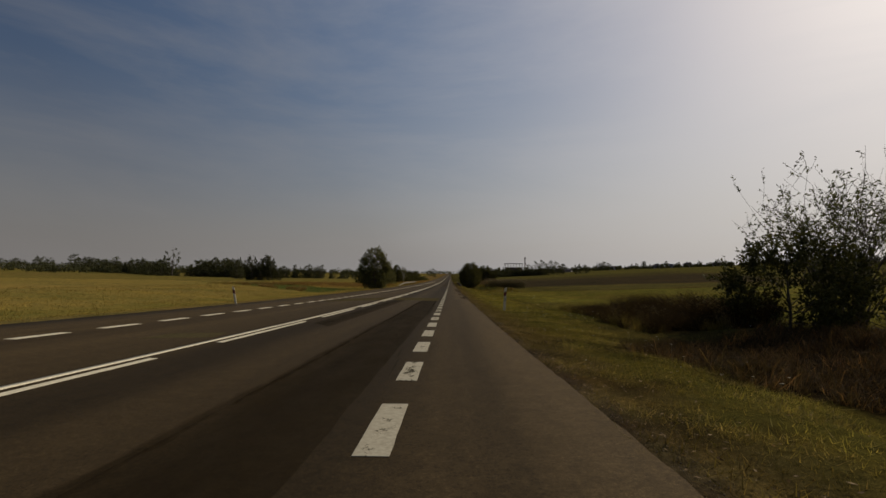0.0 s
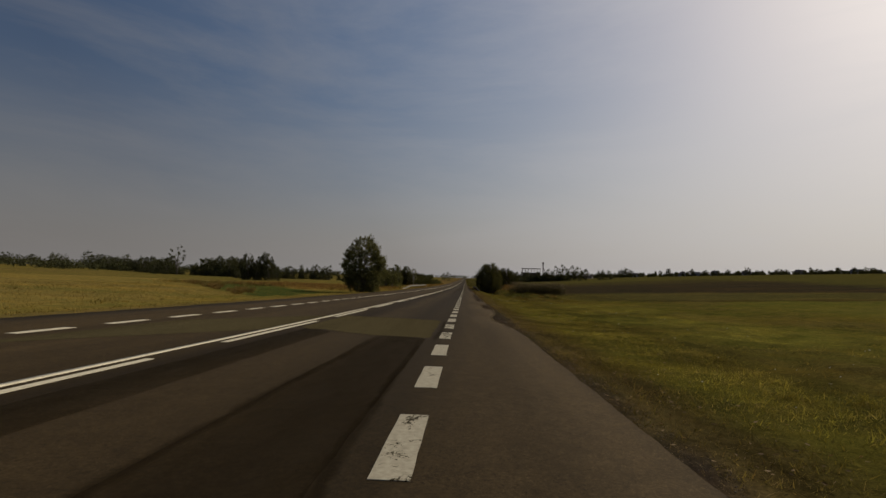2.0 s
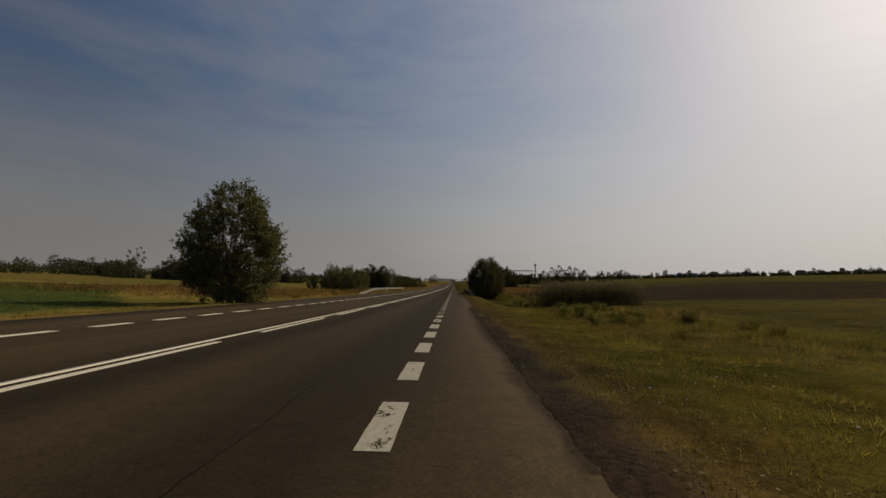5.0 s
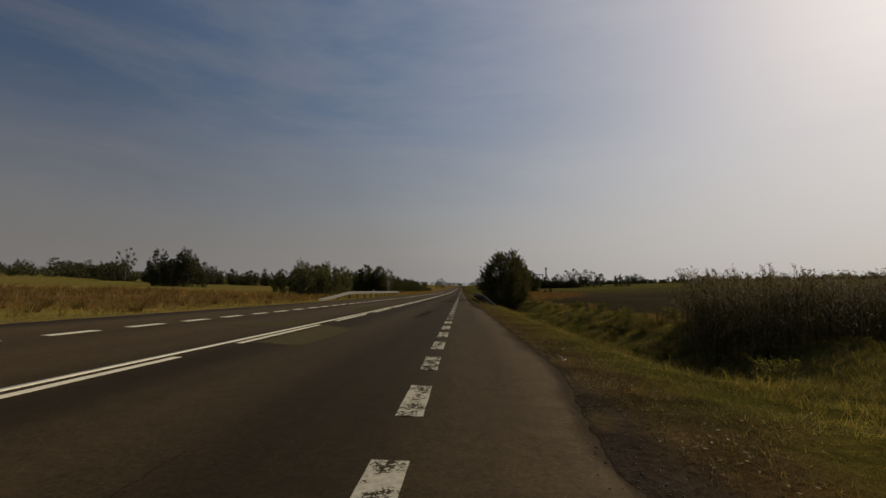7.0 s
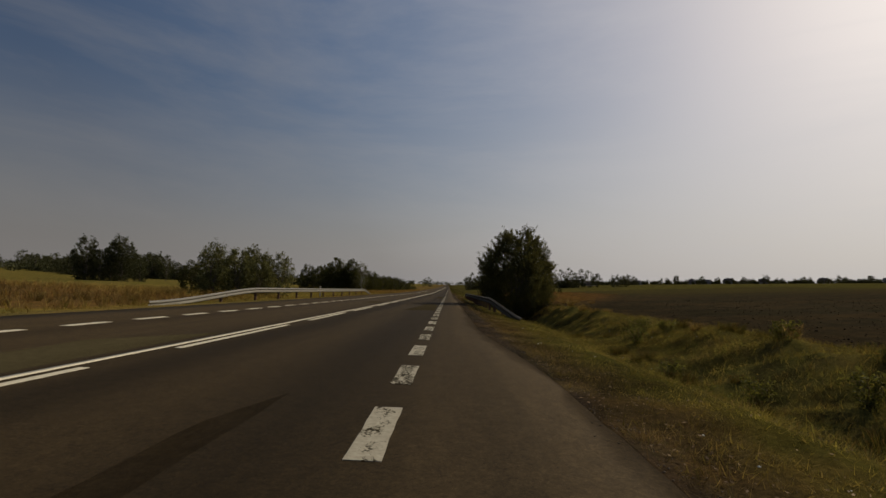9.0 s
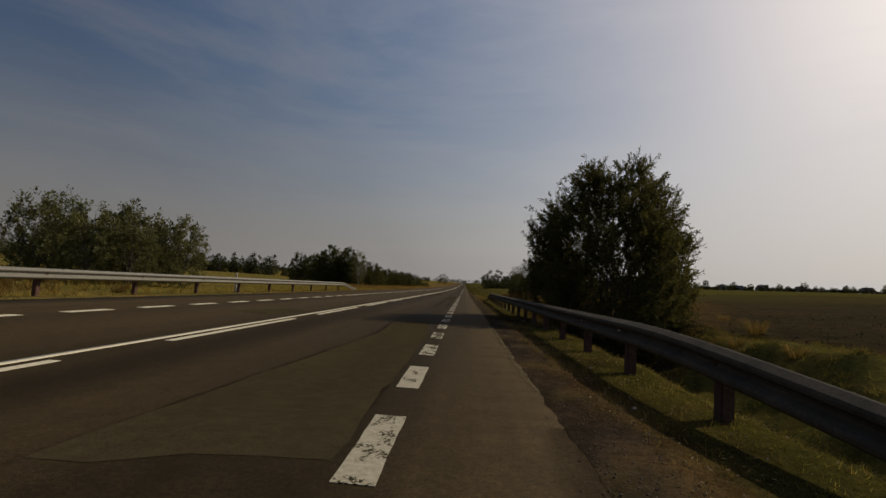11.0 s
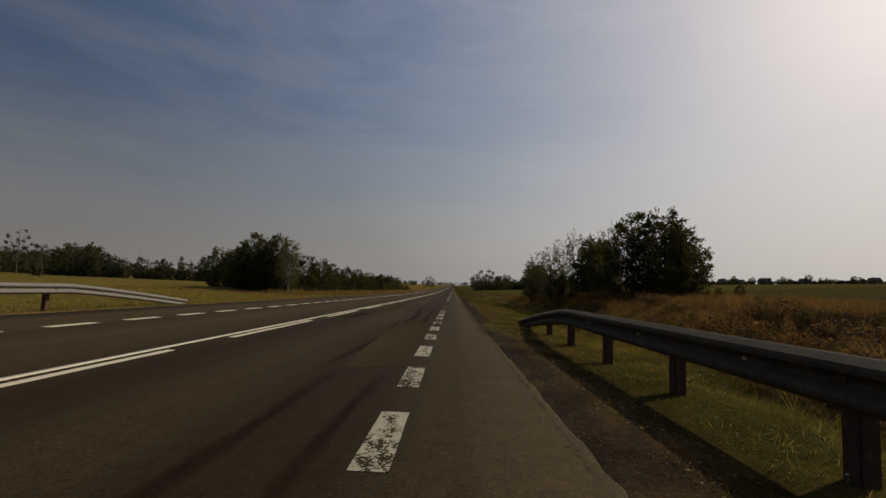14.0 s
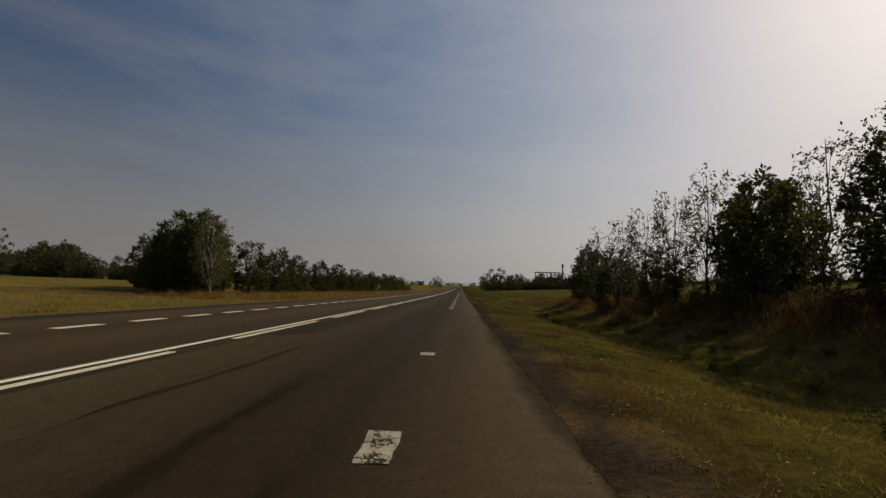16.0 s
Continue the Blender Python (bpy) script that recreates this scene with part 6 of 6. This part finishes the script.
def guard_rail(name, label, x, y0, y1, face, ramp0, ramp1, pitch, first, z_of, flare0=0.0, flare1=0.0, steel=M_STEEL, plates=0.0, deep=1.0, drop1=0.60, set_back=0.26):
    """Steel barrier along y: beam lengths lapped over one another, posts behind; the ends dip to the ground."""
    top = new(name)
    top.matrix_basis = pose(x, y0, 0)
    tagged(top, label, "guard rail")

    def height(y):
        h = 0.62
        if ramp0:
            h -= 0.60 * (1 - float(sstep(0, ramp0, y - y0)))
        if ramp1:
            h -= drop1 * float(np.clip((y - (y1 - ramp1)) / ramp1, 0, 1)) ** 1.15
        return h

    def out(y):
        a = flare0 * (1 - float(sstep(0, max(ramp0, 1), y - y0))) + flare1 * float(sstep(0, max(ramp1, 1), y - (y1 - max(ramp1, 1))))
        return a
    prof = [(po, pu * deep) for po, pu in w_profile()]
    y = y0
    lap = 0
    beams = []
    while y < y1 - 0.1:
        e = min(y + 4.0, y1)
        ys = np.linspace(y, min(e + 0.25, y1), 6)
        v, f = [], []
        for q in ys:
            for po, pu in prof:
                v.append((face * (po + 0.0035 * (lap % 2)) + out(q) - 0.0, q - y0, z_of(q) + height(q) + pu))
        k = len(prof)
        n = len(ys)
        back = [(a - face * 0.004, b, c) for a, b, c in v]
        m = n * k
        for a in range(n - 1):
            for b in range(k - 1):
                i = a * k + b
                f.append((i, i + 1, i + k + 1, i + k))
                f.append((m + i, m + i + k, m + i + k + 1, m + i + 1))
            for b, s in ((0, 1), (k - 1, -1)):
                i = a * k + b
                q4 = (i, i + k, m + i + k, m + i)
                f.append(q4 if s > 0 else q4[::-1])
        beams.append(child("beam", mesh("beam", np.array(v + back), f, steel), top))
        lap += 1
        y = e
    y = y0 + first
    while y < y1:
        h = height(y)
        gz = float(ground_z(x - face * set_back, y))
        zt = z_of(y) + h + 0.12
        if h > 0.35:
            bm = box_bm(0.12, 0.14, zt - gz + 0.25, -face * set_back + out(y), y - y0, (zt + gz - 0.25) / 2, 0.012)
            post = part("post", bm, M_STEEL_OLD, top)
            part("spacer", box_bm(set_back, 0.09, 0.10, -face * (set_back * 0.5 - 0.02) + out(y), y - y0, z_of(y) + h, 0.006), M_STEEL_OLD, post)
        y += pitch
    # small pale reflector plates bolted into the trough of the beam
    q = plates - 2.15 * 40 if plates else y1
    while q < y1 - max(ramp1, 0.5):
        if q > y0 + ramp0:
            part("reflector", box_bm(0.012, 0.055, 0.02, face * 0.008, q - y0, z_of(q) + height(q), 0.003), M_POST, beams[min(int((q - y0) / 4.0), len(beams) - 1)], "small pale reflector plate")
        q += 2.15
    return top


guard_rail("guard_rail", "grey galvanised steel guard rail close beside the road edge strip", 2.53, 111.5, 162.6, -1, 9.0, 7.6, 2.27, 0.31, lambda y: float(road_z(y)) - 0.11, 0.5, 0.12, M_STEEL_SHADED, 142.62, 1.0, 0.66, 0.085)
guard_rail("guard_rail", "long pale galvanised steel guard rail along the far verge", -10.9, 113.0, 166.5, 1, 10.0, 7.0, 4.0, 2.0, lambda y: float(road_z(y)) - 0.03, -0.6, -0.3, M_STEEL, 0.0, 0.96)

# ---------------------------------------------------------------- marker posts


def marker_post(name, x, y, tilt, face, label, digit="", band=True, sink=-0.02, slim=1.0):
    """White plastic road marker with a slanted top, a red band and an oval reflector."""
    top = new(name)
    top.matrix_basis = pose(x, y, float(ground_z(x, y)) - sink, tilt[0], tilt[1], 0) @ Matrix.Diagonal((slim, slim, 1, 1))
    tagged(top, label, "marker post", "road marker posts")
    bm = bmesh.new()
    outline = [(-0.06, -0.028), (0.06, -0.028), (0.048, 0.03), (0.0, 0.045), (-0.048, 0.03)]
    levels = [0.0, 0.35, 0.7, 0.98]
    rings = []
    for z in levels:
        rings.append([bm.verts.new((px, py, z + (0.035 * px / 0.06 * face if z > 0.9 else 0))) for px, py in outline])
    for a, b in zip(rings, rings[1:]):
        for i in range(5):
            bm.faces.new((a[i], a[(i + 1) % 5], b[(i + 1) % 5], b[i]))
    bm.faces.new(rings[-1])
    bm.faces.new(rings[0][::-1])
    body = part("body", bm, M_POST, top)
    if band:
        bm = bmesh.new()
        o2 = [(-0.063, -0.031), (0.063, -0.031), (0.051, 0.033), (0.0, 0.048), (-0.051, 0.033)]
        lo = [bm.verts.new((px, py, 0.66 + 0.03 * px / 0.06 * face)) for px, py in o2]
        hi = [bm.verts.new((px, py, 0.83 + 0.03 * px / 0.06 * face)) for px, py in o2]
        for i in range(5):
            bm.faces.new((lo[i], lo[(i + 1) % 5], hi[(i + 1) % 5], hi[i]))
        part("red_band", bm, M_RED, body, "red band")
    if digit:
        cu = bpy.data.curves.new("digit", "FONT")
        cu.body, cu.size, cu.extrude, cu.align_x = digit, 0.15, 0.0015, "CENTER"
        cu.offset = 0.004
        ob = new("digit", cu)
        bpy.context.view_layer.update()
        me = bpy.data.meshes.new_from_object(ob.evaluated_get(bpy.context.evaluated_depsgraph_get()))
        bpy.data.objects.remove(ob)
        me.materials.clear()
        me.materials.append(M_INK)
        child("digit", me, body, pose(0, -0.0315, 0.47, 90, 0, 0), "black stencilled digit")
    return top


marker_post("marker_post", 2.52, 19.6, (0, 3.2), 1, "white plastic road marker post with red band and digit", "3", sink=0.07, slim=0.84)
marker_post("marker_post", -9.78, 22.8, (0, -10.5), -1, "slim white road marker post with red band, leaning in verge", slim=0.76)
marker_post("marker_post", -11.6, 139.6, (0, 0), -1, "white plastic road marker post behind the far guard rail", band=False)


# ---------------------------------------------------------------- litter on the verge
def paper_scrap(x, y, size, seed):
    """A crumpled scrap of pale paper."""
    rr = random.Random(seed)
    bm = bmesh.new()
    bmesh.ops.create_icosphere(bm, subdivisions=2, radius=size)
    for v in bm.verts:
        v.co *= rr.uniform(0.55, 1.15)
        v.co.z *= 0.45
    me = bpy.data.meshes.new("paper_scrap")
    bm.to_mesh(me)
    bm.free()
    me.materials.append(M_SCRAP)
    ob = tagged(new("paper_scrap", me), "crumpled dirty white paper scrap in the verge grass", "litter", "litter on the verge")
    ob.matrix_basis = pose(x, y, float(ground_z(x, y)) + size * 0.3 + 0.02, rz=rr.uniform(0, 360))


def dead_stick(x, y, length, turn, seed):
    rr = np.random.default_rng(seed)
    t = np.linspace(0, 1, 6)
    path = np.stack([t * length, rr.normal(size=6) * 0.012, 0.02 + rr.normal(size=6) * 0.006], 1)
    v, f = tube(path, 0.011 - 0.006 * t, 6)
    tw, tf = tube([path[3], path[3] + [0.06, 0.07, 0.02]], [0.006, 0.002], 5)
    v, f = joined([(v, f), (tw, tf)])
    ob = tagged(new("dead_stick", mesh("dead_stick", v, f, M_STICK, True)), "bleached dead stick lying in the verge grass", "stick", "litter on the verge")
    ob.matrix_basis = pose(x, y, float(ground_z(x, y)) + 0.06, rz=turn)


M_SCRAP = plain("dirty_white_paper", (0.42, 0.40, 0.36), 0.85, 0.0, 0.15, 30.0, 0.1)
M_STICK = bark("bleached_wood", (0.20, 0.16, 0.11), (0.42, 0.36, 0.27), 20.0)
for k, (x, y, s) in enumerate([(2.32, 143.1, 0.035), (2.13, 143.15, 0.022), (3.6, 152.3, 0.04), (3.5, 142.7, 0.03), (2.1, 120.9, 0.03), (1.9, 118.6, 0.02), (2.4, 131.0, 0.03)]):
    paper_scrap(x, y, s, k)
dead_stick(3.15, 164.1, 0.34, -35, 1)
dead_stick(1.75, 46.5, 0.25, 60, 2)
dead_stick(1.72, 79.3, 0.22, 100, 3)

# ---------------------------------------------------------------- distance


def along(az, dist, base=(0.3, 50.0)):
    """A place of the plan, az degrees right of straight ahead."""
    return base[0] + math.sin(radians(az)) * dist, base[1] + math.cos(radians(az)) * dist


def house(x, y, w, l, wall_h, roof_h, turn, roof_mat, label, chimney=True):
    """Gabled village house: walls, overhanging roof, windows, door, chimney."""
    top = new("village_house")
    top.matrix_basis = pose(x, y, float(ground_z(x, y)) - 0.3, rz=turn)
    tagged(top, label, "house", "houses of the far village")
    bm = bmesh.new()
    pts = [(-w / 2, 0), (w / 2, 0), (w / 2, wall_h), (0, wall_h + roof_h), (-w / 2, wall_h)]
    a = [bm.verts.new((px, -l / 2, pz)) for px, pz in pts]
    b = [bm.verts.new((px, l / 2, pz)) for px, pz in pts]
    bm.faces.new(a)
    bm.faces.new(b[::-1])
    for i in range(5):
        bm.faces.new((a[(i + 1) % 5], a[i], b[i], b[(i + 1) % 5]))
    part("wall", bm, M_WALL, top)
    bm = bmesh.new()
    ov, th = 0.5, 0.22
    k = roof_h / (w / 2)
    sec = [(-w / 2 - ov, wall_h - ov * k + 0.05), (0, wall_h + roof_h + 0.05), (w / 2 + ov, wall_h - ov * k + 0.05)]
    sec += [(px, pz + th) for px, pz in sec[::-1]]
    a = [bm.verts.new((px, -l / 2 - ov, pz)) for px, pz in sec]
    b = [bm.verts.new((px, l / 2 + ov, pz)) for px, pz in sec]
    bm.faces.new(a)
    bm.faces.new(b[::-1])
    for i in range(6):
        bm.faces.new((a[(i + 1) % 6], a[i], b[i], b[(i + 1) % 6]))
    roof = part("roof", bm, roof_mat, top)
    if chimney:
        part("chimney", box_bm(0.6, 0.6, 1.8, w * 0.15, l * 0.2, wall_h + roof_h + 0.2), M_ROOF, roof)
    for sy in (-1, 1):
        for px in (-w * 0.24, w * 0.24):
            part("window", box_bm(1.1, 0.1, 1.3, px, sy * (l / 2 + 0.01), 1.9), M_GLASS, top)
    for sx in (-1, 1):
        for py in np.linspace(-l * 0.36, l * 0.36, 4):
            part("window", box_bm(0.1, 1.1, 1.3, sx * (w / 2 + 0.01), float(py), 1.9), M_GLASS, top)
    return top


r = random.Random(44)
for az, dist, w, l, wh, rh, turn, mat, lab in [
        (19.4, 655, 8, 12, 3.0, 3.6, 20, M_ROOF, "pale house with brown gable roof in a far village"), (24.3, 650, 8, 11, 3.2, 4.4, 5, M_ROOF, "house with dark steep roof in a far village"),
        (25.6, 660, 8, 12, 3.0, 3.6, 30, M_ROOF_PALE, "pale house with grey sheet roof in a far village"), (27.4, 655, 8, 12, 4.4, 3.6, 15, M_ROOF, "two-storey pale house with brown roof"),
        (30.2, 655, 7, 11, 3.0, 3.6, 65, M_ROOF, "low farm house with brown roof"), (34.6, 660, 8, 12, 3.2, 4.0, 10, M_ROOF, "house with dark gable roof in a far village"),
        (38.9, 660, 8, 12, 3.2, 3.4, 40, M_ROOF_PALE, "pale house with grey sheet roof in a far village"), (14.5, 560, 7, 13, 2.6, 2.4, 60, M_ROOF, "low pale shed at a field edge")]:
    house(*along(az, dist), w * 0.8, l * 0.75, wh * 0.75, rh * 0.8, turn, mat, lab)

VILLAGE = "trees round the far village"
spots = [(17.9, 640, 1.15), (18.4, 645, 1.5), (19.0, 640, 1.3), (21.6, 645, 0.75), (22.1, 645, 0.75), (22.9, 640, 1.1), (24.8, 640, 0.8), (25.2, 655, 1.0), (26.5, 645, 0.9), (27.7, 640, 0.7), (28.6, 640, 1.0),
         (30.3, 640, 1.1), (31.2, 645, 0.7), (31.6, 650, 0.6), (33.6, 640, 0.7), (35.6, 640, 0.9), (36.0, 645, 0.8), (37.6, 640, 0.8), (39.6, 640, 0.9), (40.2, 640, 0.7), (42.0, 640, 0.9), (43.4, 640, 0.8), (45, 640, 0.9),
         (15.4, 600, 0.6), (16.0, 620, 0.6), (12.3, 560, 1.0), (12.9, 560, 1.0), (13.4, 565, 0.9)]
for i in range(150):
    spots.append((r.uniform(17, 47), r.uniform(600, 700), r.choice((0.28, 0.36, 0.42, 0.5, 0.66)) * r.uniform(0.85, 1.15)))
for az, dist, s in spots:
    plant("village_tree", r.choice(distant), *along(az, dist), s, r.uniform(0, 360), "dark rounded tree near far village houses", "tree", VILLAGE, stretch=r.uniform(0.9, 1.2))

# horizon belts, too far to count
rb = np.random.default_rng(12)


def belt(az0, az1, dist0, dist1, n, size, base=(0.3, 80.0)):
    cs = []
    for i in range(n):
        az = radians(rb.uniform(az0, az1))
        d = rb.uniform(dist0, dist1)
        x, y = base[0] + math.sin(az) * d, base[1] + math.cos(az) * d
        h = size * rb.uniform(0.5, 1.15)
        m = 54
        c = rb.normal(size=(m, 3))
        c *= (rb.uniform(0, 1, (m, 1)) ** 0.4) / np.linalg.norm(c, axis=1, keepdims=True)
        c = c * [h * 0.46, h * 0.46, h * 0.48] + [x, y, ground_z(x, y) + h * 0.46]
        cs.append(c)
    return np.concatenate(cs)


c = np.concatenate([belt(-50, -36, 620, 900, 190, 12.5), belt(-36, -22, 640, 1000, 175, 12.5), belt(-22, -4, 700, 1300, 180, 11.5), belt(-3.5, 6, 1100, 1900, 80, 11), belt(4, 18, 700, 1300, 110, 7), belt(18, 50, 720, 1100, 130, 6), belt(18, 50, 610, 690, 260, 3.6), belt(8, 18, 560, 680, 60, 4.5)])
bv, bf = leaf_quads(c, 1.5, rb, 1.2)
stuff("far_woods", mesh("far_woods", bv, bf, M_LEAF_FAR), "hazy dark belt of woods along the horizon", "woods")


def silo_works(x, y, turn):
    """Raised storage hall on legs with a lattice mast, seen far beyond the fields."""
    top = new("grain_store")
    top.matrix_basis = pose(x, y, float(ground_z(x, y)) - 0.3, rz=turn)
    tagged(top, "dark raised grain store with flat roof frame and thin mast", "building")
    part("hall", box_bm(22, 10, 9.0, 0, 0, 4.5, 0.1), M_ROOF, top)
    part("roof_deck", box_bm(24, 11, 0.6, 0, 0, 14.0, 0.05), M_ROOF_PALE, top)
    for px in np.linspace(-11, 11, 7):
        for py in (-4.6, 4.6):
            part("leg", box_bm(0.5, 0.5, 5.0, float(px), py, 11.4), M_STEEL_OLD, top)
    part("mast", box_bm(1.1, 1.1, 22, 14.5, 0, 11), M_STEEL_OLD, top)
    part("mast_head", box_bm(2.0, 1.6, 2.4, 14.5, 0, 21), M_STEEL_OLD, top)
    v, f = tube([(14.5, 0, 16), (17, 0, 11), (19.5, 0, 6)], [0.35, 0.3, 0.3], 5)
    child("chute", mesh("chute", v, f, M_STEEL_OLD), top)


silo_works(*along(7.9, 600), -8)
